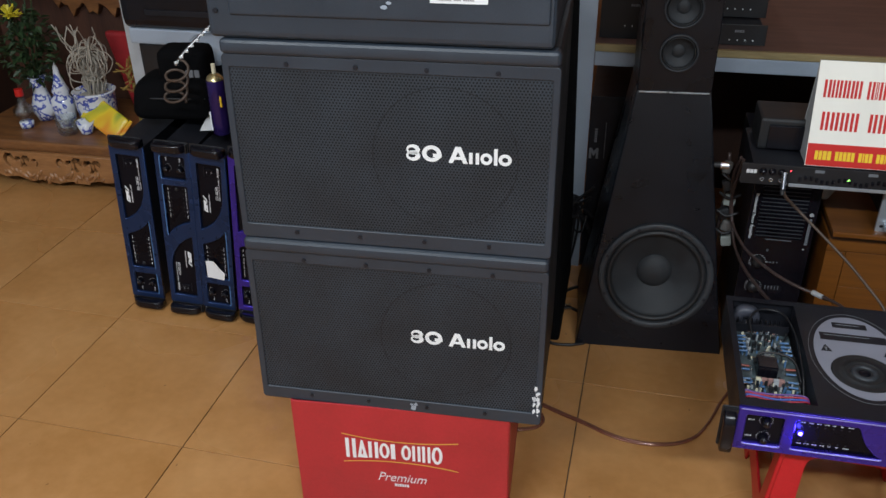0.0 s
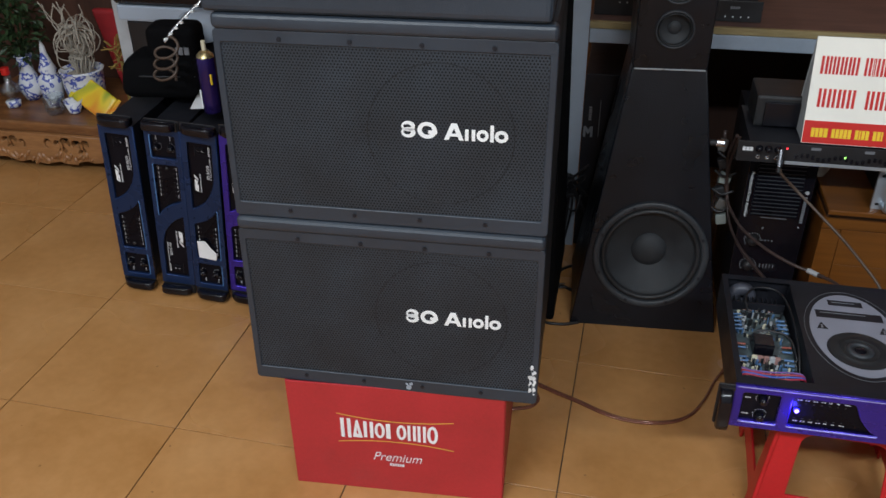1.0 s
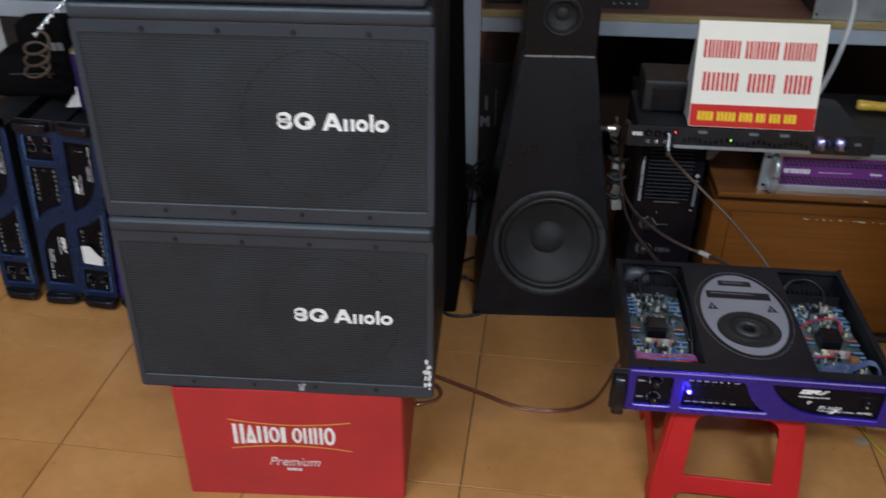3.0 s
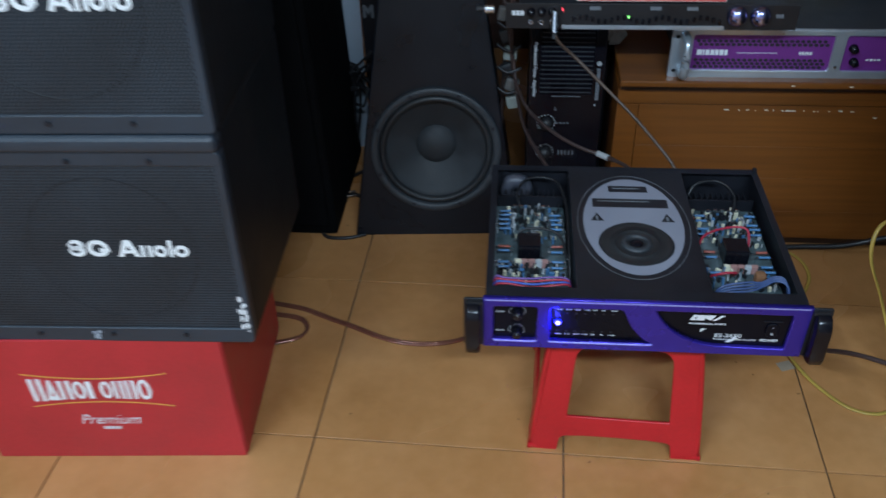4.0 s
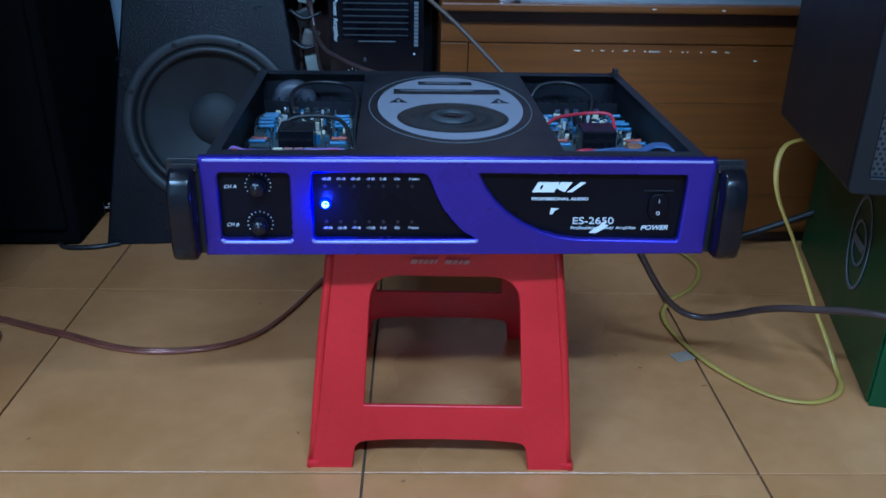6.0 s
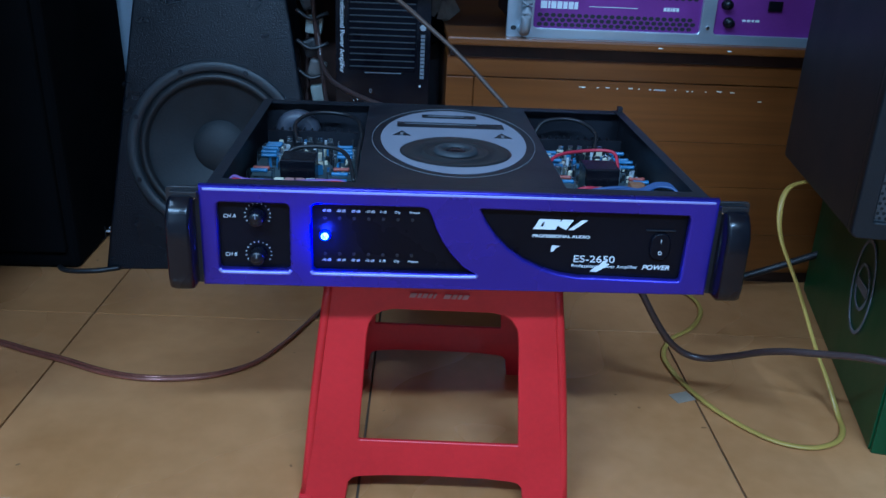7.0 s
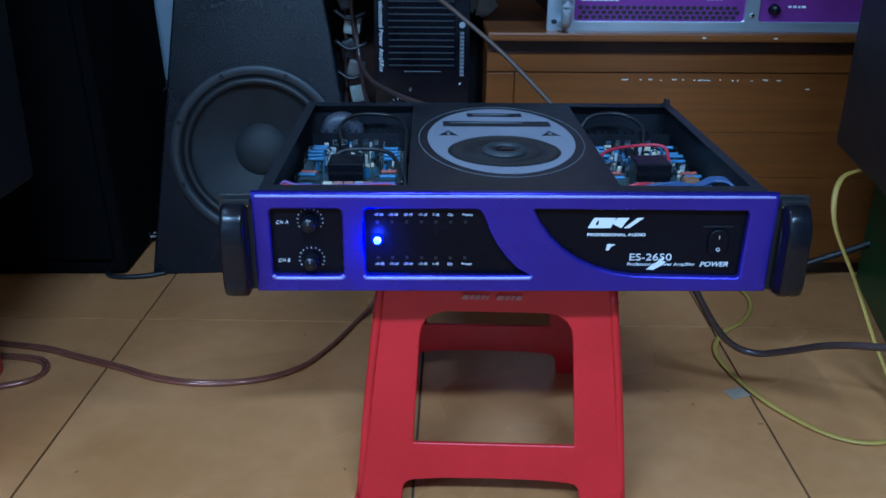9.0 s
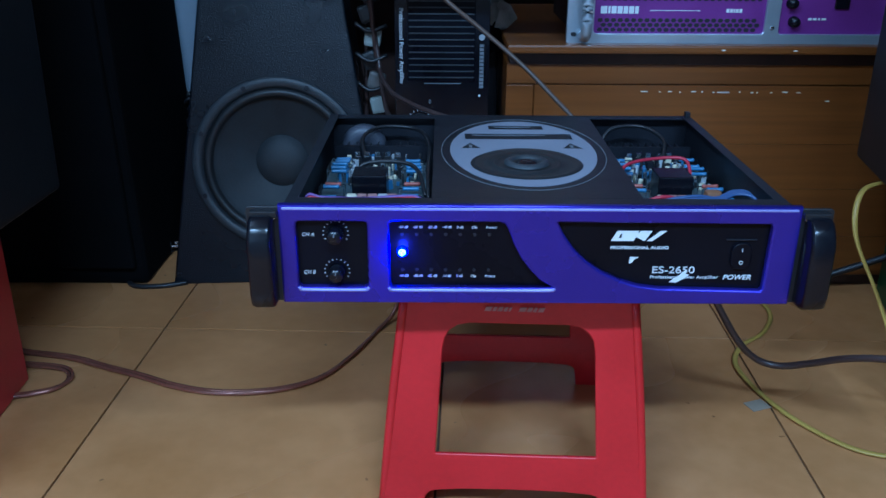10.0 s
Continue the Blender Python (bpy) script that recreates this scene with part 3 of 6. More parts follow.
CY = 0.184
wb = lambda x0, x1, y0, y1: [(x0, y0), (x1, y0), (x1, y1), (x0, y1)]
printed("ring_print", [ellipse(0.001, CY, 0.0732, 0.121, 64), ellipse(0.001, 0.135, 0.054, 0.052, 48), wb(-0.056, 0.058, 0.226, 0.250), wb(-0.029, 0.031, 0.268, 0.286),
                       [(-0.061, 0.190), (-0.041, 0.190), (-0.051, 0.212)], [(0.043, 0.190), (0.063, 0.190), (0.053, 0.212)]], RINGPRINT, cover)
printed("thin_ring", [ellipse(0.001, CY, 0.0822, 0.131, 64), ellipse(0.001, CY, 0.0815, 0.1303, 64)], FAINT, cover)
for i, (x0, x1, y) in enumerate(((-0.048, 0.030, 0.243), (-0.022, 0.018, 0.279))):
    printed("small_print", [wb(x0, x1, y - 0.0009, y + 0.0009)], FAINT, cover)
for x in (-0.051, 0.053):
    printed("warning_mark", [[(x - 0.0014, 0.193), (x + 0.0014, 0.193), (x + 0.0018, 0.203), (x - 0.0018, 0.203)]], FAINT, cover)
fan = part("fan_mouth", lathe([(0.052, 0.0), (0.050, 0.0012), (0.047, 0.0), (0.034, -0.0006), (0.033, 0.0008), (0.030, 0.0008), (0.029, -0.0006), (0.020, -0.0006), (0.019, 0.001), (0.012, 0.001), (0.011, 0.0), (0.0001, 0.0)], pose(0.001, 0.135, AH - 0.0008), 48), RUBBER, cover, "dark fan opening with rings")
part("hub_ring", lathe([(0.013, 0.0), (0.0145, 0.0030), (0.018, 0.0034), (0.021, 0.0020), (0.022, 0.0)], pose(0.001, 0.135, AH - 0.0005), 40), GASKET, cover)
part("hub", lathe([(0.0001, 0.003), (0.006, 0.0025), (0.010, 0.0)], pose(0.001, 0.135, AH - 0.0005), 24), GLOSS, cover)


def circuit(x0, x1, seed):
    """A populated board in one bay of the open amplifier."""
    rnd = random.Random(seed)
    y0, y1, zb = 0.072, 0.285, 0.037
    b = part("circuit_board", block(x0, x1, y0, y1, zb, zb + 0.0016), PCB, amp, "crowded green circuit board")
    sink = part("heat_sink", block(x0 + 0.002, x1 - 0.002, y1, y1 + 0.004, 0.006, 0.058), STEEL_BLACK, amp)
    for i in range(11):
        part("fin", block(x0 + 0.006 + 0.0085 * i, x0 + 0.0075 + 0.0085 * i, y1 + 0.0042, y1 + 0.026, 0.006, 0.056), STEEL_BLACK, sink)
    z = zb + 0.0016
    res = None
    for side in (0, 1):
        for i, y in enumerate((0.112, 0.124, 0.148, 0.160, 0.205, 0.216, 0.228, 0.240, 0.252)):
            xx = x0 + 0.006 if side == 0 else x1 - 0.023
            red = i in (3,)
            if rnd.random() < 0.12:
                continue
            r = part("resistor", lathe([(0.0001, 0), (0.0020, 0.0003), (0.0023, 0.0018), (0.0019, 0.0035), (0.0019, 0.0130), (0.0023, 0.0147), (0.0020, 0.0162), (0.0001, 0.0165)], pose(0, 0, 0, 0, 90, 0), 12), RED_BIT if red else RES_BLUE, b)
            r.matrix_basis = pose(xx + rnd.uniform(-0.001, 0.001), y, z + 0.012 + rnd.uniform(0, 0.003), 0, 0, rnd.uniform(-5, 5))
            part("lead", merge(block(-0.004, 0.0, -0.0005, 0.0005, -0.0005, 0.0005), block(0.0165, 0.0205, -0.0005, 0.0005, -0.0005, 0.0005), block(-0.0045, -0.0035, -0.0005, 0.0005, -0.012, 0.0005), block(0.0200, 0.0210, -0.0005, 0.0005, -0.012, 0.0005)), CHROME, r)
    cx = (x0 + x1) / 2
    part("relay", block(cx - 0.019, cx + 0.015, 0.142, 0.176, z, z + 0.028, 0.0015), GLOSS, b)
    for i in range(175):
        x, y = rnd.uniform(x0 + 0.006, x1 - 0.006), rnd.choice((rnd.uniform(0.085, 0.135), rnd.uniform(0.183, 0.278), rnd.uniform(0.183, 0.278)))
        h, r = rnd.uniform(0.004, 0.015), rnd.uniform(0.0011, 0.0028)
        mt = rnd.choice((RUBBER, CREAM, RES_BLUE, PALE_JUNK, RES_BLUE, PALE_JUNK, RUBBER, STEEL_BLACK, CHROME, RUBBER, CHROME, CREAM))
        if rnd.random() < 0.5:
            c = part("capacitor", rod(r, h, None, 12, bev=0.0006), mt, b)
        else:
            c = part("component", block(-r * 1.5, r * 1.5, -r * 0.7, r * 0.7, 0, h, 0.0005), mt, b)
        c.matrix_basis = pose(x, y, z, rnd.uniform(-6, 6), rnd.uniform(-6, 6), rnd.uniform(0, 180))
    for i, (mt, dx) in enumerate(((CAP_PINK, 0.002), (PALE_JUNK, 0.012), (CAP_PINK, 0.021), (CAP_PINK, -0.008), (CREAM, -0.018))):
        c = part("capacitor", block(-0.0045, 0.0045, -0.003, 0.003, 0, 0.014, 0.001), mt, b)
        c.matrix_basis = pose(cx + dx, 0.128, z, 0, 0, rnd.uniform(-12, 12))
    for i in range(5):
        c = part("transistor", block(-0.0035, 0.0035, -0.0018, 0.0018, 0, 0.014, 0.0005), rnd.choice((RUBBER, CREAM, STEEL_BLACK, RUBBER)), b)
        c.matrix_basis = pose(cx - 0.024 + 0.011 * i, 0.263, z, rnd.uniform(-8, 8), 0, rnd.uniform(-15, 15))
        part("tab", block(-0.0028, 0.0028, -0.001, 0.001, 0.014, 0.019), CHROME, c)
    return b


left_board = circuit(-0.203, -0.096, 3)
right_board = circuit(0.098, 0.203, 8)


def wire(points, material, r=0.0016):
    return part("wire", hose(points, r, 7, 7), material, amp)


for i in range(4):
    wire([(-0.204, 0.048, 0.045), (-0.200, 0.050 + 0.004 * i, 0.066 + 0.002 * i), (-0.185, 0.050 + 0.004 * i, 0.071), (-0.150, 0.048 + 0.005 * i, 0.067 + 0.001 * i), (-0.12, 0.048 + 0.006 * i, 0.071), (-0.100, 0.052 + 0.004 * i, 0.070), (-0.093, 0.060, 0.055)], (WIRE_RED, WIRE_BLUE, WIRE_RED, WIRE_PURPLE)[i])
for i in range(4):
    wire([(0.100, 0.048 + 0.004 * i, 0.050), (0.112, 0.046 + 0.005 * i, 0.068), (0.145, 0.050 + 0.005 * i, 0.070 + 0.001 * i), (0.165, 0.060 + 0.003 * i, 0.070), (0.183, 0.068 + 0.003 * i, 0.074), (0.198, 0.060 + 0.004 * i, 0.070), (0.201, 0.045, 0.04)], WIRE_SLATE)
wire([(0.093, 0.155, 0.055), (0.106, 0.178, 0.068), (0.140, 0.196, 0.070), (0.168, 0.196, 0.070), (0.172, 0.182, 0.062), (0.168, 0.165, 0.05)], WIRE_RED, 0.0018)
wire([(0.105, 0.105, 0.050), (0.122, 0.100, 0.060), (0.140, 0.106, 0.056), (0.142, 0.120, 0.04)], WIRE_RED, 0.002)
wire([(-0.092, 0.10, 0.03), (-0.094, 0.15, 0.065), (-0.095, 0.25, 0.070), (-0.11, 0.315, 0.070), (-0.15, 0.318, 0.072), (-0.17, 0.29, 0.066), (-0.165, 0.26, 0.05)], WIRE_BLACK, 0.0022)
wire([(-0.096, 0.13, 0.05), (-0.105, 0.165, 0.066), (-0.125, 0.18, 0.070), (-0.16, 0.184, 0.066), (-0.17, 0.175, 0.05)], WIRE_BLACK, 0.0022)
wire([(0.100, 0.30, 0.055), (0.115, 0.312, 0.072), (0.15, 0.316, 0.074), (0.17, 0.29, 0.066), (0.165, 0.26, 0.05)], WIRE_BLACK, 0.0022)
part("brown_tape", block(0.160, 0.176, 0.082, 0.096, 0.052, 0.071, 0.005), surf("brown_tape", (0.20, 0.10, 0.05), 0.4, vary=0.2, bump=0), amp)
part("transformer", lathe([(0.006, 0.0), (0.021, 0.0), (0.026, 0.004), (0.027, 0.010), (0.026, 0.018), (0.021, 0.022), (0.006, 0.022), (0.005, 0.012), (0.006, 0.0)], pose(-0.172, 0.338, 0.046, 90, 0, 0), 32), WINDING, amp, "wound grey ring transformer")
part("corner_tab", block(0.205, 0.211, AD - 0.012, AD - 0.004, AH - 0.003, AH + 0.004, 0.001), STEEL_BLACK, amp)

# ---- stool ----
SH = 0.2505


def stool(m):
    s = thing("plastic_stool", m, "low red moulded plastic stool under the amplifier", "stool")
    outer = [(-0.133, 0.0), (-0.127, 0.010), (-0.106, 0.238), (0.106, 0.238), (0.127, 0.010), (0.133, 0.0), (0.0895, 0.0), (0.0865, 0.024), (0.082, 0.029), (0.076, 0.031), (0.05, 0.0332), (0, 0.034), (-0.05, 0.0332), (-0.076, 0.031), (-0.082, 0.029), (-0.0865, 0.024), (-0.0895, 0.0)]
    hole = [(-0.0775, 0.0705), (-0.0755, 0.0688), (0.0785, 0.0688), (0.0805, 0.0705), (0.0735, 0.178), (0.0715, 0.190), (0.066, 0.1985), (0.058, 0.204), (0.046, 0.2065), (-0.046, 0.2065), (-0.057, 0.204), (-0.065, 0.1985), (-0.0695, 0.190), (-0.0715, 0.178)]
    lean = math.degrees(math.atan2(0.027, 0.238))
    for a in range(4):
        p = part("leg_panel", plate([outer, hole], 0.005, 0.0014), STOOL_RED, s)
        p.matrix_basis = pose(0, 0, 0, 0, 0, 90 * a) @ pose(0, -0.131, 0, -lean, 0, 0)
    for sx in (-1, 1):
        for sy in (-1, 1):
            strip = part("corner_strip", hose([(sx * 0.1285, sy * 0.1285, 0.003), (sx * 0.118, sy * 0.118, 0.12), (sx * 0.1045, sy * 0.1045, 0.238)], 0.0045, 4, 10), STOOL_RED, s)
            foot = part("foot", block(-0.007, 0.007, -0.007, 0.007, 0.0, 0.008, 0.0025), STOOL_RED, s)
            foot.matrix_basis = Matrix.Translation((sx * 0.127, sy * 0.127, 0))
    part("seat", merge(block(-0.109, 0.109, -0.109, 0.109, 0.232, SH, 0.007, 3)), STOOL_RED, s)
    bars("emblem", [0.006, 0.003, 0.004, 0.003, 0.002, 0, 0.006, 0.004, 0.003, 0.005], 0.0042, 0.0015, pose(-0.032, -0.1122, 0.2180, -lean, 0, 0), CARD_PINK, s, 0.0012, 0.002)
    return s


stool(pose(0.0800, 0.1345, 0, 0, 0, -2.6))


# ---- beer crate and stacked loudspeakers ----
def crate(m, label, material, w, d, h, group=""):
    c = thing("beer_crate", m, label, "crate", group)
    t = 0.004
    for y, s in ((0.0, -1), (d, 1)):
        p = part("side_panel", block(-w / 2, w / 2, y - t / 2, y + t / 2, 0.0, h, 0.0015), material, c)
    for x in (-w / 2, w / 2):
        part("side_panel", block(x - t / 2, x + t / 2, t / 2 + 0.001, d - t / 2 - 0.001, 0.002, h - 0.002, 0.0012), material, c)
    part("base", block(-w / 2 + t, w / 2 - t, t, d - t, 0.006, 0.012), material, c)
    part("rim", block(-w / 2 - 0.004, w / 2 + 0.004, d + 0.0022, d + 0.0055, h - 0.016, h - 0.004, 0.001), material, c)
    return c


CRATE_H = 0.2525
red_crate = crate(pose(-0.7015, -0.045, 0, 0, 0, 3.5), "red plastic beer crate with white lettering blocks, carrying loudspeakers", CRATE_RED, 0.396, 0.30, CRATE_H)


def arc_text_blocks(parent, material):
    """The crate's brand as plain white blocks, tall at both ends, between two thin gold arcs."""
    widths = [0.019, 0.017, 0.018, 0.017, 0.008, 0, 0.016, 0.015, 0.015, 0.018]
    x, bits = -0.102, []
    kinds = ["bars", "wedge", "bars", "ring", "bar", "ring", "bars", "bars", "ring"]
    for w in widths:
        if not w:
            x += 0.009
            continue
        u = (x + w / 2) / 0.1
        h = 0.035 + 0.013 * u * u
        zc = 0.152
        lo, hi, e = zc - h / 2, zc + h / 2, x + w
        kind = kinds.pop(0)
        if kind == "bars":
            bits += [plate([[(x, lo), (x + w * 0.34, lo), (x + w * 0.34, hi), (x, hi)]], 0.0012), plate([[(x + w * 0.66, lo), (e, lo), (e, hi), (x + w * 0.66, hi)]], 0.0012)]
        elif kind == "wedge":
            bits.append(plate([[(x - 0.001, lo), (e + 0.001, lo), (x + w * 0.6, hi), (x + w * 0.4, hi)], [(x + w * 0.36, lo + h * 0.18), (x + w * 0.62, lo + h * 0.18), (x + w * 0.5, lo + h * 0.6)]], 0.0012))
        elif kind == "ring":
            bits.append(plate([ellipse(x + w / 2, zc, w / 2 + 0.001, h / 2, 24), ellipse(x + w / 2, zc, w * 0.24, h * 0.36, 24)], 0.0012))
        else:
            bits.append(plate([[(x, lo), (e, lo), (e, hi), (x, hi)]], 0.0012))
        x += w + 0.0035
    part("brand_print", merge(*bits), material, parent, "white printed blocks").location = (0, -0.0026, 0)
    for sgn in (1, -1):
        pts = [(-0.108 + 0.216 * k / 16) for k in range(17)]
        top = [(p, 0.152 + sgn * (0.0245 + 0.010 * (p / 0.108) ** 2)) for p in pts]
        low = [(p, z - 0.0016) for p, z in reversed(top)]
        part("gold_line", plate([top + low], 0.0010), GOLD, parent, "gold printed line").location = (0, -0.0026, 0)


arc_text_blocks(red_crate, WHITE)
writing("caption", "Premium", 0.030, pose(-0.046, -0.0028, 0.078), PRINT, red_crate, 0.35, -0.0002, stretch=0.85)
bars("small_caption", [0.004, 0.003, 0.004, 0.004, 0.003, 0.004], 0.006, 0.001, pose(-0.013, -0.0028, 0.066), PRINT, red_crate, 0.0008)

BW, BH, BD = 0.502, 0.3265, 0.36


def ring_outline(x, z, rx, rz, k=0.55):
    return plate([ellipse(x, z, rx, rz, 24), ellipse(x, z, rx * k, rz * k, 24)], 0.004)


def badge(parent, m, s=1.0):
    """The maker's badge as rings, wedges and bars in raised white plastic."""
    bits = [plate([ellipse(0.011, 0.0185, 0.011, 0.0085, 20), ellipse(0.009, 0.0185, 0.006, 0.0035, 20)], 0.004), plate([ellipse(0.011, 0.0085, 0.0115, 0.0085, 20), ellipse(0.009, 0.0085, 0.006, 0.0035, 20)], 0.004),
            ring_outline(0.041, 0.0135, 0.0155, 0.0135), plate([[(0.043, 0.008), (0.057, 0.008), (0.057, 0.0135), (0.043, 0.0135)]], 0.0044),
            plate([[(0.068, 0), (0.075, 0), (0.0835, 0.019), (0.092, 0), (0.099, 0), (0.088, 0.027), (0.079, 0.027)]], 0.004), plate([[(0.075, 0.006), (0.092, 0.006), (0.090, 0.0105), (0.077, 0.0105)]], 0.0044),
            plate([[(0.101, 0), (0.1065, 0), (0.1065, 0.0185), (0.101, 0.0185)]], 0.004), plate([[(0.1115, 0), (0.117, 0), (0.117, 0.0185), (0.1115, 0.0185)]], 0.004),
            ring_outline(0.1285, 0.0095, 0.0095, 0.0095, 0.45),
            plate([[(0.1405, 0), (0.146, 0), (0.146, 0.027), (0.1405, 0.027)]], 0.004),
            ring_outline(0.158, 0.0095, 0.0105, 0.0095, 0.45)]
    ob = part("badge", merge(*bits), WHITE, parent, "raised white maker's badge")
    ob.matrix_basis = m @ Matrix.Diagonal((s * 0.98, 1, s, 1))
    return ob


def stack_speaker(m, label, badge_z):
    s = thing("loudspeaker", m, label, "loudspeaker", "stacked loudspeakers")
    # body darker than the front frame: the shade on its sides is in the colour
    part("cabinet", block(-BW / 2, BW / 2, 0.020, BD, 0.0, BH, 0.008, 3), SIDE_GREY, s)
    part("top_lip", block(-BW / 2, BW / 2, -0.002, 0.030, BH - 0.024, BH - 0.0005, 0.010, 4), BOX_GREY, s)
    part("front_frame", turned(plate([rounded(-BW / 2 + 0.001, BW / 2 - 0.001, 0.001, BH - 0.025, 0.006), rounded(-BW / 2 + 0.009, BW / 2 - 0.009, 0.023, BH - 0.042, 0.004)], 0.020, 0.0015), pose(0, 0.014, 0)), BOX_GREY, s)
    g = part("grille", block(-BW / 2 + 0.008, BW / 2 - 0.008, 0.0062, 0.0195, 0.022, BH - 0.041), GRILLE, s, "dusty black punched metal grille")
    part("woofer_edge", lathe([(0.1095, 0.0), (0.1105, 0.0012), (0.112, 0.0)], pose(0.085, 0.0066, 0.155) @ FRONT, 64), SIDE_GREY, g)
    for x in (-0.15, -0.045, 0.06, 0.163):
        screw(s, x, 0.0035, BH - 0.036, 0.0036, STEEL_BLACK)
        screw(s, x - 0.008, 0.0035, 0.014, 0.0036, STEEL_BLACK)
    badge(s, pose(0.0265, 0.0075, badge_z), 0.965)
    return s


# the stack leans back a little on its crate
STACK = pose(-0.7005, -0.050, CRATE_H - 0.001, -2.2, 0, 2.0)
low_box = stack_speaker(STACK, "blue-grey loudspeaker with punched grille, on a beer crate", 0.146)
mid_box = stack_speaker(STACK @ pose(0.001, 0, BH + 0.001), "dark blue-grey loudspeaker with punched grille, between two others", 0.150)
# chipped paint on the lowest box
chip_r = random.Random(4)
for i in range(16):
    x, z = BW / 2 - 0.010 + chip_r.uniform(-0.006, 0.006), 0.045 + chip_r.gauss(0, 0.016)
    r = chip_r.uniform(0.0012, 0.0035)
    part("paint_chip", plate([[(x + r * chip_r.uniform(0.6, 1.2) * math.cos(k), max(0.008, z + 1.8 * r * chip_r.uniform(0.6, 1.2) * math.sin(k))) for k in np.linspace(0, 5.3, 6)]], 0.0006), PRINT, low_box).location.y = 0.0036
for x, z, r in ((0.028, 0.010, 0.006), (0.032, 0.017, 0.004), (0.024, 0.016, 0.003)):
    part("scuff", plate([[(x + r * chip_r.uniform(0.5, 1.2) * math.cos(k), z + r * chip_r.uniform(0.5, 1.2) * math.sin(k)) for k in np.linspace(0, 5.5, 8)]], 0.0006), ZINC, low_box).location.y = 0.0036

top_box = thing("loudspeaker", STACK @ pose(-0.006, -0.002, 2 * BH + 0.002), "smooth blue-grey loudspeaker cabinet with paper label, topmost of the stack", "loudspeaker", "stacked loudspeakers")
part("cabinet", block(-0.255, 0.248, 0.0, BD, 0.0, 0.40, 0.010, 3), BOX_GREY, top_box)
part("front_panel", block(-0.219, 0.240, -0.004, 0.004, 0.034, 0.37, 0.004, 3), BOX_GREY, top_box)
part("paper_label", plate([[(0.075, 0.060), (0.155, 0.060), (0.155, 0.10), (0.075, 0.10)]], 0.0006), WHITE, top_box, "white paper label").location.y = -0.0045
bars("label_print", [0.02, 0.01, 0.015], 0.002, 0.003, pose(0.085, -0.0052, 0.064), CARD_GREY, top_box, 0.0004)
for x, z, r in ((0.010, 0.052, 0.005), (0.017, 0.058, 0.004), (0.022, 0.066, 0.003)):
    part("scuff", plate([ellipse(x, z, r, r * 0.6, 9)], 0.0006), ZINC, top_box).location.y = -0.0041
screw(top_box, -0.240, -0.001, 0.040, 0.004, STEEL_BLACK)


# ---- tower loudspeakers ----
def driver(parent, name, m, r, label="", cap=0.30):
    """A cone driver facing -y: basket rim, surround, cone and dust cap."""
    d = part(name, lathe([(r, -0.004), (r, 0.004), (r * 0.985, 0.006), (r * 0.90, 0.006), (r * 0.885, 0.003), (r * 0.87, -0.002)], FRONT, 56), GASKET, parent, label)
    d.matrix_basis = m
    part("surround", lathe([(r * 0.875, -0.001), (r * 0.855, 0.0035), (r * 0.82, 0.0055), (r * 0.785, 0.0035), (r * 0.765, -0.003)], FRONT, 56), RUBBER, d)
    prof = [(r * 0.77, -0.003)]
    for k in range(1, 9):
        q = k / 9
        rad = r * (0.77 - (0.77 - cap) * q)
        z = -0.003 - r * 0.30 * q ** 0.8
        prof += [(rad + r * 0.020, z + 0.0014), (rad, z)]
    prof.append((r * cap, -0.003 - r * 0.30))
    part("cone", lathe(prof, FRONT, 56), CONE, d)
    part("dust_cap", lathe([(r * cap * 1.03, -0.003 - r * 0.285), (r * cap * 0.9, -0.003 - r * 0.24), (r * cap * 0.6, -0.003 - r * 0.20), (r * cap * 0.3, -0.003 - r * 0.18), (0.0001, -0.003 - r * 0.175)], FRONT, 32), CONE, d)
    for k in range(8 if r > 0.08 else 4):
        a = 2 * math.pi * (k + 0.5) / (8 if r > 0.08 else 4)
        screw(d, r * 0.94 * math.cos(a), -0.006, r * 0.94 * math.sin(a), r * 0.03, STEEL_BLACK)
    return d


def frustum(w0, w1, d0, d1, h, shift, bev=0.006):
    """A tapering cabinet body; its front leans back by shift over its height."""
    bm = bmesh.new()
    v = [bm.verts.new(p) for p in ((-w0, 0, 0), (w0, 0, 0), (w0, d0, 0), (-w0, d0, 0), (-w1, shift, h), (w1, shift, h), (w1, shift + d1, h), (-w1, shift + d1, h))]
    for f in ((3, 2, 1, 0), (4, 5, 6, 7), (0, 1, 5, 4), (1, 2, 6, 5), (2, 3, 7, 6), (3, 0, 4, 7)):
        bm.faces.new([v[i] for i in f])
    bmesh.ops.bevel(bm, geom=bm.edges[:], offset=bev, segments=3, profile=0.6, affect="EDGES")
    return bm


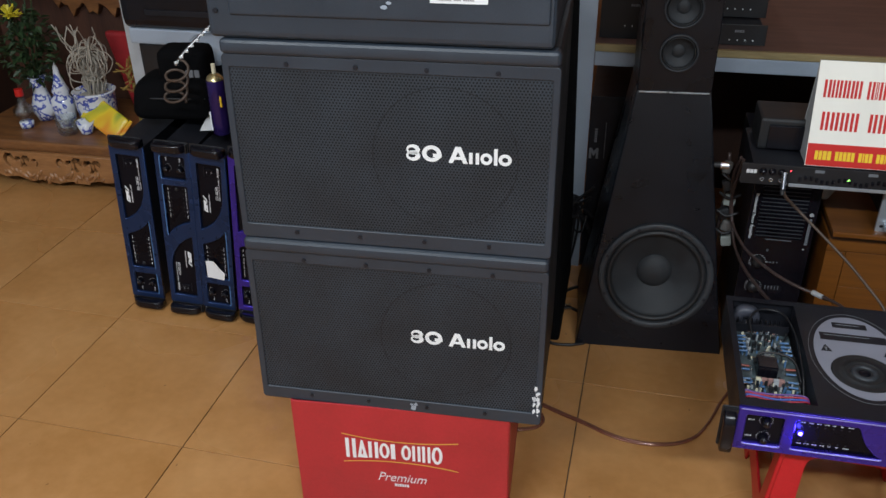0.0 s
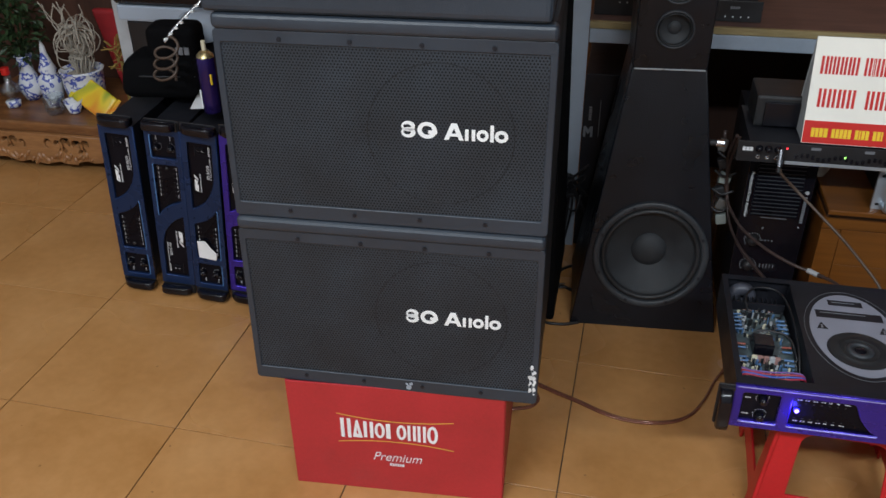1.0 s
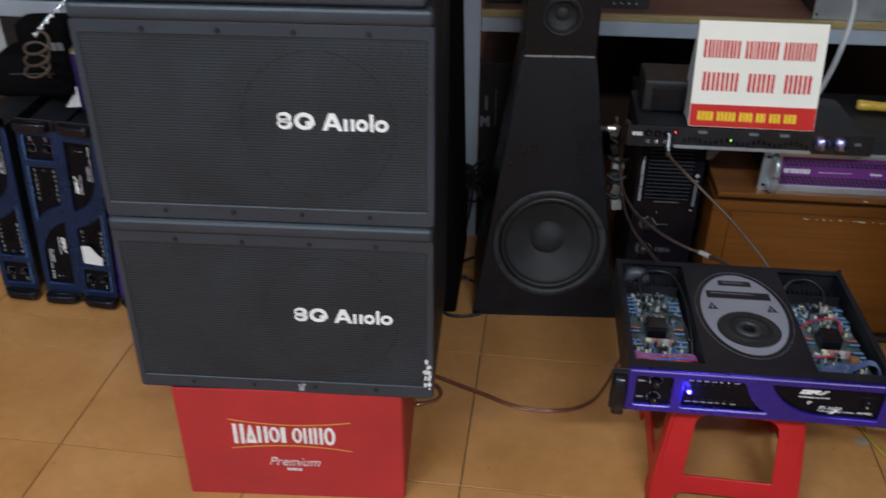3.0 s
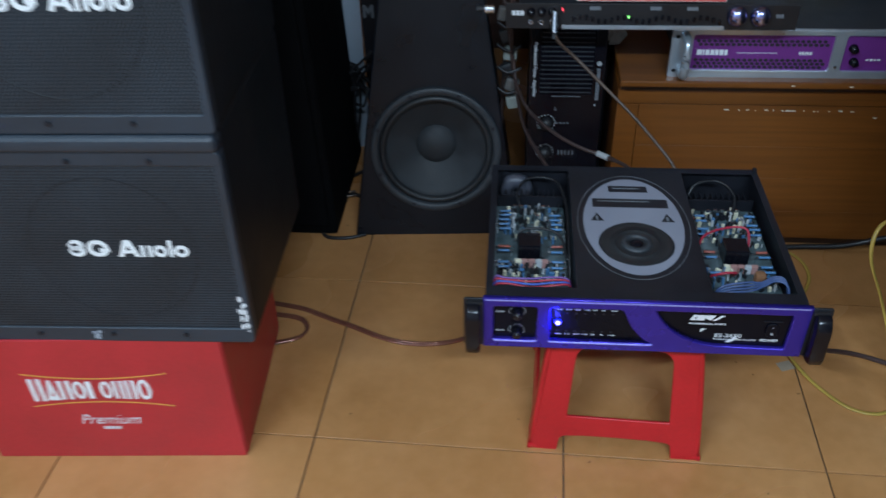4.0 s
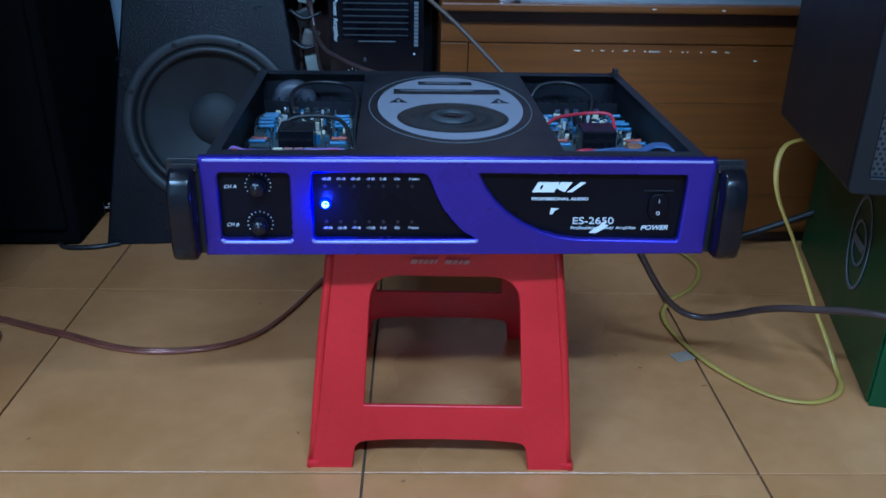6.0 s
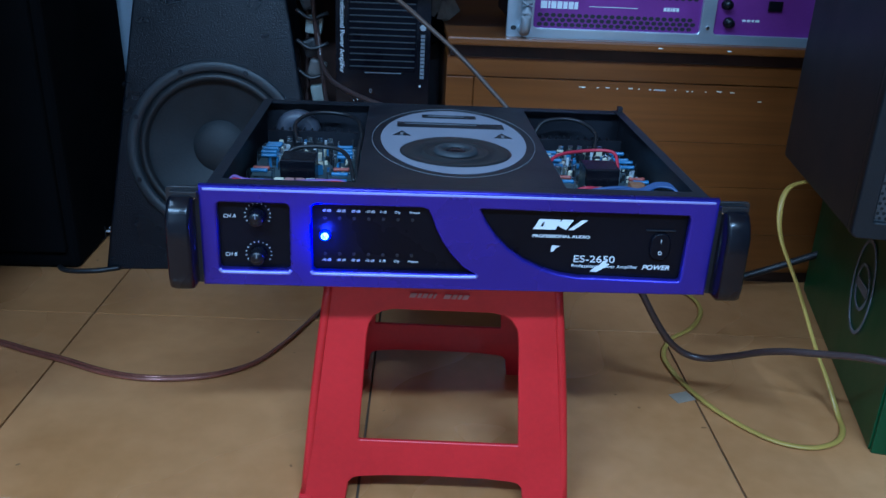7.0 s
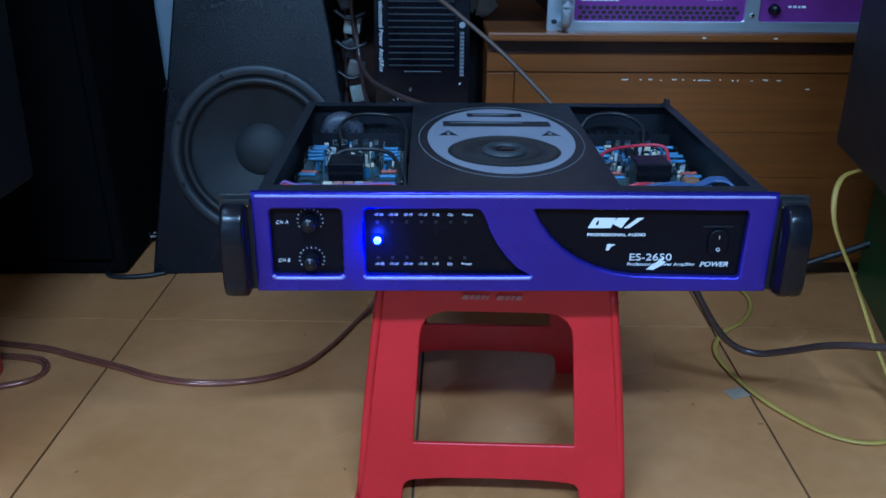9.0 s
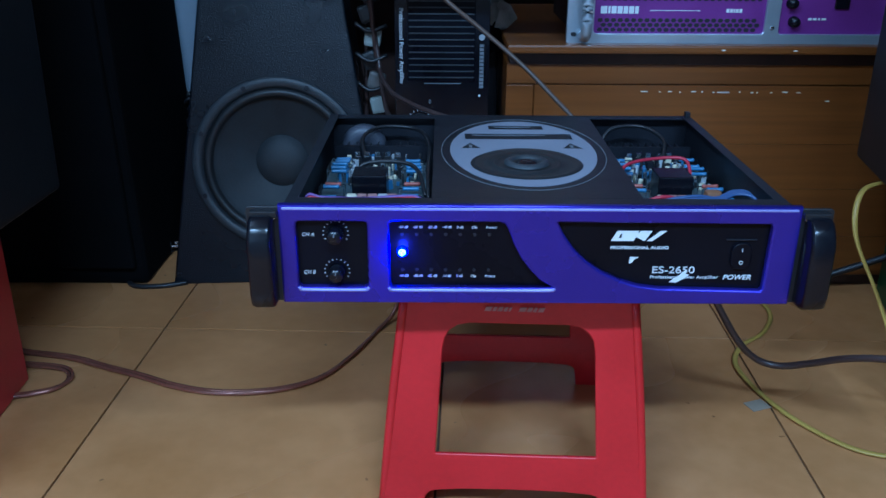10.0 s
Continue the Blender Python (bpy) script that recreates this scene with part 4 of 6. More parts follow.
def tower(m, label):
    t = thing("tower_speaker", m, label, "loudspeaker", "tower loudspeakers")
    h, back, q = 0.615, 0.10, 0.189
    slope = math.degrees(math.atan2(back, h))
    up = math.hypot(h, back)
    part("lower_cabinet", turned(frustum(0.170, 0.077, 0.25, 0.15, h, back), pose(0, 0.047, 0)), CARPET, t)
    baffle = part("front_baffle", turned(plate([[(-0.168, 0.003), (0.168, 0.003), (0.076, up), (-0.076, up)], ellipse(0.002, q * up / h, 0.114, 0.114, 56)], 0.052, 0.004), pose(0, 0.026, 0)), CARPET, t)
    baffle.matrix_basis = pose(0, 0, 0, -slope, 0, 0)
    driver(t, "woofer", pose(0.002, back * q / h - 0.003, q, -slope, 0, 0), 0.132, "black ribbed paper woofer")
    part("upper_cabinet", block(-0.077, 0.077, back + 0.030, back + 0.20, h + 0.003, h + 0.40, 0.004, 3), CARPET, t)
    part("upper_baffle", turned(plate([rounded(-0.077, 0.077, h + 0.003, h + 0.40, 0.004), ellipse(0, h + 0.088, 0.036, 0.036, 36), ellipse(0, h + 0.182, 0.036, 0.036, 36)], 0.032, 0.002), pose(0, back + 0.015, 0)), CARPET, t)
    part("ledge", block(-0.075, 0.075, back - 0.004, back + 0.05, h - 0.0005, h + 0.0025, 0.001), SILVER, t, "thin bright ledge")
    for z in (0.088, 0.182):
        driver(t, "mid_driver", pose(0.0, back - 0.001, h + z), 0.041, "small cone driver", 0.34)
    return t


tower(pose(-0.2495, 0.571, 0, 0, 0, 3.5), "black textured tower loudspeaker with large woofer, standing on tiles")
dark_tower = thing("tower_speaker", pose(-0.70, 0.545, 0, 0, 0, 0), "plain black tower loudspeaker in shadow behind the stack", "loudspeaker", "tower loudspeakers")
part("lower_cabinet", turned(frustum(0.240, 0.215, 0.345, 0.33, 0.80, 0.01, 0.012), pose(0, 0.012, 0)), FABRIC, dark_tower)
part("cloth_front", turned(frustum(0.225, 0.203, 0.02, 0.02, 0.74, 0.009, 0.006), pose(0, 0.001, 0.03)), FABRIC, dark_tower)


# ---- standing amplifiers by the altar ----
for x, y, turn, rot, tip, col in ((-1.5355, 0.507, -90, 3, 3.2, NAVY), (-1.4215, 0.500, 90, 4, 4.2, NAVY), (-1.3275, 0.492, -90, 2, 4.3, NAVY), (-1.2325, 0.494, -90, 2, 4.3, BLUE)):
    a = amplifier(pose(x, y, 0.004, 0, tip, rot) @ pose(0, 0, 0.2425, 0, turn, 0) @ pose(0, 0, -AH / 2), "blue rack power amplifier standing on end on the tiles", col, group="standing amplifiers")
    if x == -1.3275:
        part("torn_sticker", plate([[(-0.125, 0.022), (-0.122, 0.066), (-0.075, 0.068), (-0.073, 0.048), (-0.082, 0.040), (-0.09, 0.035), (-0.105, 0.020)]], 0.0006), WHITE, a, "torn white sticker").location.y = -0.0008


# ---- back row: cabinet, silver and purple amplifier, upright amplifier, processor, sign ----
cab = thing("wooden_cabinet", pose(0.0965, 0.56, 0), "low varnished orange-brown wooden cabinet with scratched front", "cabinet")
CW = 0.80
part("top_board", block(-0.002, CW + 0.01, -0.030, 0.50, 0.370, 0.382, 0.003), CAB_WOOD, cab)
# dark strip painted in for the shadow line below the top board
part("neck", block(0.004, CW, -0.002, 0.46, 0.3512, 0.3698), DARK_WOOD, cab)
part("body", block(0.0, CW, 0.006, 0.47, 0.02, 0.351, 0.002), CAB_WOOD, cab)
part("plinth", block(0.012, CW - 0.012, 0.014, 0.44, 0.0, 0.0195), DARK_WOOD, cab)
part("stile", block(0.0, 0.0395, 0.0, 0.0055, 0.022, 0.3205, 0.001), CAB_WOOD, cab)
part("rail", block(0.0, CW, 0.0, 0.0055, 0.3225, 0.3505, 0.001), CAB_WOOD, cab)
for z0, z1 in ((0.022, 0.086), (0.0865, 0.163), (0.1635, 0.233), (0.2335, 0.3205)):
    part("plank", block(0.041, CW - 0.002, 0.001, 0.0055, z0, z1, 0.0004, 1), CAB_WOOD, cab)
sc = random.Random(9)
for i in range(22):
    x = 0.185 + sc.random() * 0.25
    w = sc.choice((0.002, 0.004, 0.003, 0.007, 0.014))
    z = 0.3105 + sc.uniform(-0.0006, 0.0006)
    part("scratch", plate([[(x, z), (x + w * 0.4, z - sc.uniform(0, 0.0005)), (x + w, z + 0.0002), (x + w, z + 0.0012), (x + w * 0.5, z + sc.uniform(0.001, 0.0018)), (x, z + 0.0012)]], 0.0006), SIGN_WHITE, cab).location.y = 0.0004
for x, z in ((0.30, 0.376), (0.40, 0.3755), (0.47, 0.2985)):
    part("scratch", plate([ellipse(x, z, 0.0035, 0.0008, 9)], 0.0006), SIGN_WHITE, cab).location.y = -0.0302 if z > 0.35 else 0.0004

sil = thing("power_amplifier", pose(0.179, 0.550, 0.3823), "silver rack amplifier with purple mesh front on a wooden cabinet", "amplifier")
SW, SHH = 0.483, 0.088
part("faceplate", turned(plate([rounded(0.0, SW, 0.0, SHH, 0.002), rounded(0.036, 0.278, 0.012, 0.080, 0.006), rounded(0.296, 0.446, 0.012, 0.080, 0.006)], 0.008, 0.001), pose(0, 0.004, 0)), SILVER, sil)
pp = part("purple_panel", block(0.034, 0.448, 0.005, 0.0085, 0.008, 0.084), PURPLE, sil)
vents = []
for r, z0 in enumerate((0.018, 0.0245, 0.031, 0.060, 0.0665)):
    for k in range(24):
        x = 0.046 + 0.0094 * k + (0.0047 if r % 2 else 0)
        vents.append(plate([[(x - 0.004, z0), (x - 0.002, z0 + 0.0027), (x + 0.002, z0 + 0.0027), (x + 0.004, z0), (x + 0.002, z0 - 0.0027), (x - 0.002, z0 - 0.0027)]], 0.0006))
tagged(part("vent_mesh", merge(*vents), RUBBER, pp), kind="stuff").location.y = 0.0046
bars("brand_print", [0.009, 0.003, 0.007, 0.007, 0.006, 0.007, 0.005], 0.010, 0.0015, pose(0.046, 0.0046, 0.040), PRINT, pp, 0.0006)
bars("small_print", [0.07], 0.0008, 0.003, pose(0.115, 0.0046, 0.044), PRINT, pp, 0.0005)
bars("small_print", [0.004, 0.004, 0.002, 0.004, 0.004], 0.005, 0.001, pose(0.222, 0.0046, 0.042), PRINT, pp, 0.0005)
for x, z in ((0.318, 0.030), (0.312, 0.055)):
    k = part("knob", lathe([(0.0001, 0.012), (0.006, 0.012), (0.0075, 0.002), (0.008, 0.0), (0.0001, 0.0)], FRONT, 20), GLOSS, sil)
    k.location = (x, 0.005, z)
bars("small_print", [0.005, 0.005, 0.003, 0.006], 0.003, 0.002, pose(0.338, 0.0046, 0.032), PRINT, pp, 0.0005)
part("power_switch", block(0.372, 0.392, 0.001, 0.0045, 0.048, 0.062, 0.001), GLOSS, sil)
for x in (0.022, SW - 0.018):
    part("handle", hose([(x, 0.002, 0.010), (x, -0.022, 0.012), (x, -0.030, 0.022), (x, -0.031, 0.044), (x, -0.030, 0.066), (x, -0.022, 0.076), (x, 0.002, 0.078)], 0.0075, 6, 12), SILVER, sil)
for z in (0.012, 0.076):
    part("rack_slot", plate([rounded(0.005, 0.013, z - 0.003, z + 0.003, 0.0028)], 0.0006), RUBBER, sil).location.y = -0.0004
screw(sil, 0.287, -0.0005, 0.022, 0.003)
part("chassis", block(0.024, SW - 0.024, 0.0087, 0.36, 0.001, SHH - 0.001), STEEL_BLACK, sil)

up_amp = thing("power_amplifier", pose(-0.067, 0.600, 0.0), "black vented power amplifier standing on end beside the cabinet", "amplifier")
UW, UH = 0.140, 0.487
part("faceplate", block(0.0, UW, 0.0, 0.006, 0.0, UH, 0.001), GLOSS, up_amp)
part("chassis", block(0.003, UW - 0.003, 0.0065, 0.33, 0.002, UH - 0.002, 0.001), STEEL_BLACK, up_amp)
for i in range(15):
    part("vent_slat", block(0.021, 0.117, -0.0026, -0.0002, 0.3222 + 0.0092 * i, 0.3240 + 0.0092 * i, 0.0004), GASKET, up_amp)
part("vent_field", block(0.019, 0.119, -0.0006, -0.0001, 0.318, 0.462), PANEL, up_amp)
part("trim_line", block(0.043, 0.098, -0.0008, 0.0, 0.3135, 0.3147), FAINT, up_amp)
writing("caption", "Professional Power Amplifier", 0.0094, pose(0.007, -0.0004, 0.368, 0, 90, 0), PRINT, up_amp, align="CENTER")
bars("brand_print", [0.0042] * 12, 0.0062, 0.0013, pose(0.1255, -0.0006, 0.372, 0, 90, 0), FAINT, up_amp, 0.0006)
part("brand_dot", plate([ellipse(0.1285, 0.382, 0.0045, 0.0045, 16)], 0.0006), CARD_GREY, up_amp).location.y = -0.0004
part("status_dot", plate([ellipse(0.126, 0.296, 0.0016, 0.0016, 10)], 0.0006), PRINT, up_amp).location.y = -0.0004
writing("caption", "0", 0.0085, pose(0.050, -0.0004, 0.284), FAINT, up_amp)
for x, z in ((0.036, 0.256), (0.036, 0.190)):
    k = part("knob", lathe([(0.0001, 0.014), (0.010, 0.014), (0.012, 0.002), (0.013, 0.0), (0.0001, 0.0)], FRONT, 24), BLACK, up_amp)
    k.location = (x, 0, z)
    ticks = [turned(block(0.016, 0.0185, -0.0005, 0, -0.0005, 0.0005), pose(0, 0, 0, 0, -(-40 + 20 * i), 0)) for i in range(14)]
    part("scale", merge(*ticks), PRINT, k).location.y = -0.0003
bars("small_print", [0.002, 0.002, 0.002, 0.002, 0.002], 0.010, 0.005, pose(0.062, -0.0006, 0.185), FAINT, up_amp, 0.0005)
bars("small_print", [0.003, 0.003, 0.003, 0.003], 0.003, 0.004, pose(0.055, -0.0006, 0.255), FAINT, up_amp, 0.0005)

eq = thing("sound_processor", pose(-0.113, 0.508, 0.4885), "thin black rack sound processor with small lights and knobs", "sound processor")
part("faceplate", block(0.0, 0.483, 0.0, 0.004, 0.0, 0.0445, 0.001), BLACK, eq)
part("chassis", block(0.022, 0.461, 0.0045, 0.20, 0.001, 0.0435, 0.001), STEEL_BLACK, eq)
part("lower_trim", block(0.095, 0.365, -0.0015, 0.0, 0.0, 0.007, 0.0005), SILVER, eq, "bright lower trim strip")
bars("brand_print", [0.006, 0.006, 0.006], 0.008, 0.001, pose(0.010, -0.0007, 0.024), PRINT, eq, 0.0006)
for x in (0.042, 0.060, 0.078):
    k = part("knob", lathe([(0.0001, 0.010), (0.005, 0.010), (0.006, 0.002), (0.0075, 0.001), (0.0075, 0.0), (0.0001, 0.0)], FRONT, 18), GLOSS, eq)
    k.location = (x, 0, 0.030)
    j = part("jack", lathe([(0.004, 0.0), (0.004, 0.002), (0.0025, 0.002), (0.0025, 0.0)], FRONT, 14), CHROME, eq)
    j.location = (x, 0, 0.012)
for x, z, mt, w in ((0.095, 0.034, LED_RED, 0.0022), (0.207, 0.022, LED_GREEN, 0.005)):
    part("lamp", block(x - w / 2, x + w / 2, -0.001, 0.0, z - 0.0018, z + 0.0018, 0.0004), mt, eq)
for i in range(24):
    k = part("slider", block(0.112 + 0.0105 * i, 0.117 + 0.0105 * i, -0.004, 0.0, 0.014 + 0.004 * math.sin(i), 0.022 + 0.004 * math.sin(i), 0.0008), GLOSS, eq)
for x in (0.14, 0.24, 0.30):
    bars("small_print", [0.018], 0.006, 0.003, pose(x, -0.0007, 0.034), FAINT, eq, 0.0005)
for x in (0.383, 0.421):
    k = part("metal_knob", lathe([(0.0001, 0.016), (0.006, 0.0155), (0.012, 0.013), (0.0155, 0.008), (0.0168, 0.003), (0.0172, 0.0), (0.0001, 0.0)], FRONT, 28), KNOB_METAL, eq, "domed bluish chrome knob")
    k.location = (x, 0.0, 0.025)
bars("small_print", [0.003, 0.003, 0.004], 0.006, 0.001, pose(0.447, -0.0007, 0.022), FAINT, eq, 0.0005)

box = thing("junction_box", pose(-0.080, 0.585, 0.5340), "dark grey plastic box lying on the sound processor", "plastic box")
part("body", block(0.0, 0.125, 0.0, 0.11, 0.0, 0.068, 0.006), RUBBER, box)
part("front_lid", block(0.018, 0.120, -0.006, -0.0005, 0.004, 0.056, 0.003), GLOSS, box)

sign = thing("tent_sign", pose(0.005, 0.512, 0.5350, 0, 0, 0), "white tent card sign with red and yellow print blocks", "sign")
tilt = -14
face = part("front_card", block(0.0, 0.245, -0.001, 0.001, 0.0, 0.206, 0.0005), SIGN_WHITE, sign)
face.matrix_basis = pose(0, 0, 0.001, tilt, 0, 0)
part("red_band", plate([[(0.001, 0.001), (0.244, 0.001), (0.244, 0.045), (0.001, 0.045)]], 0.0006), SIGN_RED, face, "red printed band").location.y = -0.0013
bars("shop_print", [0.013, 0.011, 0.012, 0.012, 0.012, 0, 0.012, 0.005, 0.012, 0.012, 0.012, 0, 0.012, 0.011, 0.012, 0.005, 0.011], 0.034, 0.0022, pose(0.014, -0.0014, 0.136), SIGN_RED, face, 0.0006, strokes=2)
bars("number_print", [0.014, 0.014, 0.014, 0.014, 0, 0.014, 0.014, 0.014, 0, 0.014, 0.014, 0.014], 0.036, 0.0040, pose(0.018, -0.0014, 0.072), SIGN_RED, face, 0.0006, strokes=2)
bars("address_print", [0.006, 0.006, 0.007, 0.007, 0, 0.006, 0.006, 0.006, 0.006, 0.006, 0, 0.006, 0.003, 0.006, 0.006, 0, 0.006, 0.006, 0.003, 0, 0.006, 0.006, 0.006, 0, 0.006, 0.007, 0.007], 0.018, 0.0015, pose(0.016, -0.0018, 0.013), SIGN_YELLOW, face, 0.0006)
rear = part("back_card", block(0.0, 0.245, -0.001, 0.001, 0.0, 0.206, 0.0005), CARD_GREY, sign)
rear.matrix_basis = pose(0, 0.101, 0.001, -tilt, 0, 0)
part("side_fold", turned(plate([[(0.0, 0.0), (0.100, 0.0), (0.050, 0.197)]], 0.001), pose(0.002, 0, 0.001, 0, 0, 90)), CARD_GREY, sign)

driver_tool = thing("screwdriver", pose(0.430, 0.80, 0.4815, 0, 0, -6), "amber-handled screwdriver lying on the silver amplifier's lid", "screwdriver")
part("handle", lathe([(0.0001, 0.0), (0.010, 0.001), (0.0125, 0.006), (0.012, 0.03), (0.0105, 0.05), (0.012, 0.08), (0.0115, 0.092), (0.007, 0.096), (0.008, 0.104), (0.0125, 0.106), (0.0125, 0.112), (0.0001, 0.114)], pose(0, 0, 0.0035, 0, 90, 0), 12), AMBER, driver_tool)
part("shaft", rod(0.003, 0.11, pose(0.114, 0, 0.0035, 0, 90, 0), 10), CHROME, driver_tool)

# ---- shelf behind ----
shelf = thing("steel_shelf", pose(-0.50, 0.93, 0), "grey steel shelf rack with red-brown boards", "shelf")
SZ = 0.622
part("post", merge(block(-0.006, 0.058, 0.0, 0.004, 0.0, 2.0), block(0.0, 0.004, 0.0, 0.05, 0.0, 2.0)), ZINC, shelf)
part("front_beam", block(0.059, 2.1, 0.002, 0.03, SZ - 0.040, SZ - 0.003, 0.003), ZINC, shelf)
part("board_edge", block(0.059, 2.1, -0.002, 0.012, SZ - 0.0025, SZ + 0.014, 0.001), EDGE_WOOD, shelf)
part("board", block(0.059, 2.1, 0.0125, 0.62, SZ - 0.0025, SZ + 0.013), SHELF_WOOD, shelf)
part("back_panel", block(0.059, 2.1, 0.585, 0.600, 0.0, SZ - 0.045), DARK_WOOD, shelf)
part("post", merge(block(2.1, 2.16, 0.0, 0.004, 0.0, 2.0), block(2.156, 2.16, 0.0, 0.05, 0.0, 2.0)), ZINC, shelf)


def small_rack(m, w, h, d, label):
    r = thing("rack_device", m, label, "audio device", "devices on the shelf")
    part("faceplate", block(0, w, 0, 0.004, 0, h, 0.001), BLACK, r)
    part("chassis", block(0.012, w - 0.012, 0.0045, d, 0.001, h - 0.001), STEEL_BLACK, r)
    bars("small_print", [0.005, 0.004, 0.006, 0.004], 0.006, 0.001, pose(w * 0.45, -0.0006, h * 0.62), FAINT, r, 0.0005)
    for k in range(4):
        part("indicator", rod(0.0017, 0.002, pose(w * 0.38 + 0.018 * k, 0, h * 0.25) @ FRONT, 10), PRINT, r)
    return r


small_rack(pose(-0.175, 0.98, SZ + 0.014), 0.135, 0.05, 0.2, "small black device with white marks on the shelf")
small_rack(pose(-0.190, 1.04, SZ + 0.066), 0.15, 0.08, 0.2, "small black device on the shelf")
small_rack(pose(-0.436, 0.99, SZ + 0.014), 0.16, 0.13, 0.2, "tall black device with small marks on the shelf")
ear2 = thing("rack_device", pose(0.335, 0.945, SZ + 0.014), "black rack device with grey front edge on the shelf", "audio device", "devices on the shelf")
part("faceplate", block(0, 0.483, 0, 0.004, 0, 0.088, 0.001), SILVER, ear2)
part("chassis", block(0.012, 0.47, 0.0045, 0.3, 0.001, 0.12), STEEL_BLACK, ear2)
for z in (0.012, 0.076):
    part("rack_slot", plate([rounded(0.004, 0.011, z - 0.003, z + 0.003, 0.0028)], 0.0006), RUBBER, ear2).location.y = -0.0004

leaf_amp = thing("rack_device", pose(-0.441, 0.94, 0.0), "narrow black device standing on end beside the steel post", "audio device")
part("body", block(0.0, 0.13, 0.0, 0.30, 0.0, 0.50, 0.002), STEEL_BLACK, leaf_amp)
part("emblem", plate([[(0.004, 0.328), (0.010, 0.328), (0.010, 0.345), (0.016, 0.335), (0.022, 0.345), (0.022, 0.328), (0.028, 0.328), (0.028, 0.358), (0.022, 0.358), (0.016, 0.349), (0.010, 0.358), (0.004, 0.358)]], 0.0008), FAINT, leaf_amp).location.y = -0.0006
bars("small_print", [0.005] * 6, 0.007, 0.0015, pose(0.022, -0.0006, 0.375, 0, -90, 0), FAINT, leaf_amp, 0.0005)
part("seam", block(0.042, 0.0435, -0.0008, -0.0002, 0.33, 0.43), FAINT, leaf_amp)

# ---- green crate and its loudspeaker ----
green = crate(pose(0.571, 0.102, 0, 0, 0, -15) @ pose(0.20, 0, 0), "dark green plastic beer crate under a loudspeaker", GREEN, 0.40, 0.46, 0.259)
part("emblem", turned(merge(plate([ellipse(0, 0, 0.045, 0.062, 36), ellipse(0, 0, 0.041, 0.057, 36)], 0.001), plate([ellipse(0, 0.0, 0.030, 0.030, 30), ellipse(0, 0, 0.026, 0.026, 30)], 0.001), plate([[(-0.03, -0.006), (0.03, -0.006), (0.03, 0.006), (-0.03, 0.006)]], 0.001)), pose(-0.2035, 0.16, 0.135, 0, 0, -90)), FAINT, green, "worn pale round print")
side_box = thing("loudspeaker", pose(0.490, 0.107, 0.2600, 0, 0, -10.5), "grey loudspeaker with punched grille on a green crate", "loudspeaker")
part("cabinet", block(0.0, 0.42, 0.006, 0.30, 0.0, 0.62, 0.006, 3), SIDE_GREY, side_box)
part("front_frame", turned(plate([rounded(0.001, 0.419, 0.001, 0.619, 0.006), rounded(0.016, 0.404, 0.016, 0.604, 0.004)], 0.016, 0.002), pose(0, 0.0, 0)), SIDE_GREY, side_box)
part("grille", block(0.014, 0.406, -0.003, 0.004, 0.014, 0.606), GRILLE_FAR, side_box, "punched metal grille")

# ---- cables ----
def cable(points, r, material, label, flat=1.0):
    ob = part("cable", hose(points, r, 10, 10, flat), material)
    return tagged(ob, label, "cable")


R = 0.0035
RUN = [(-0.55, 0.212, R), (-0.50, 0.226, R), (-0.474, 0.240, R), (-0.467, 0.263, R), (-0.484, 0.287, R), (-0.530, 0.297, R), (-0.600, 0.302, R), (-0.635, 0.325, R), (-0.610, 0.342, R), (-0.545, 0.329, R), (-0.486, 0.316, R), (-0.432, 0.292, R), (-0.378, 0.269, R), (-0.328, 0.245, R), (-0.280, 0.232, R), (-0.229, 0.232, R), (-0.182, 0.245, R), (-0.145, 0.273, R), (-0.118, 0.320, R), (-0.103, 0.355, R), (-0.085, 0.402, R), (-0.062, 0.436, 0.02), (-0.048, 0.430, 0.09), (-0.045, 0.380, 0.20), (-0.045, 0.330, 0.275)]
strands = [hose([(x + 0.0011 * s, y + 0.0024 * s, z) for x, y, z in RUN], 0.0029, 8, 8) for s in (-1, 1)]
tagged(part("speaker_cable", merge(*strands), COPPER), "clear-jacketed twin copper speaker cable lying on the tiles", "cable")
cable([(0.565, 0.310, 0.2565), (0.530, 0.300, 0.2555), (0.505, 0.288, 0.250), (0.493, 0.273, 0.228), (0.496, 0.259, 0.193), (0.519, 0.239, 0.139), (0.543, 0.216, 0.074), (0.560, 0.198, 0.033), (0.566, 0.170, R), (0.556, 0.138, R), (0.535, 0.114, R), (0.500, 0.104, R), (0.461, 0.120, R), (0.425, 0.167, R), (0.404, 0.217, R), (0.392, 0.273, R), (0.394, 0.318, R), (0.418, 0.360, R), (0.457, 0.395, R), (0.488, 0.450, R), (0.489, 0.502, R), (0.46, 0.54, R), (0.38, 0.552, R)], 0.0035, YELLOW, "flat yellow cable looped on the tiles", 0.6)
cable([(0.268, 0.352, 0.285), (0.272, 0.364, 0.262), (0.279, 0.335, 0.232), (0.287, 0.255, 0.205), (0.300, 0.185, 0.172), (0.335, 0.178, 0.113), (0.366, 0.188, 0.079), (0.393, 0.182, 0.072), (0.419, 0.163, 0.086), (0.446, 0.135, 0.108), (0.478, 0.100, 0.126), (0.53, 0.04, 0.148), (0.61, -0.03, 0.140), (0.72, -0.10, 0.06), (0.85, -0.16, 0.004)], 0.0040, BROWN, "dark brown power cable hanging from the amplifier")
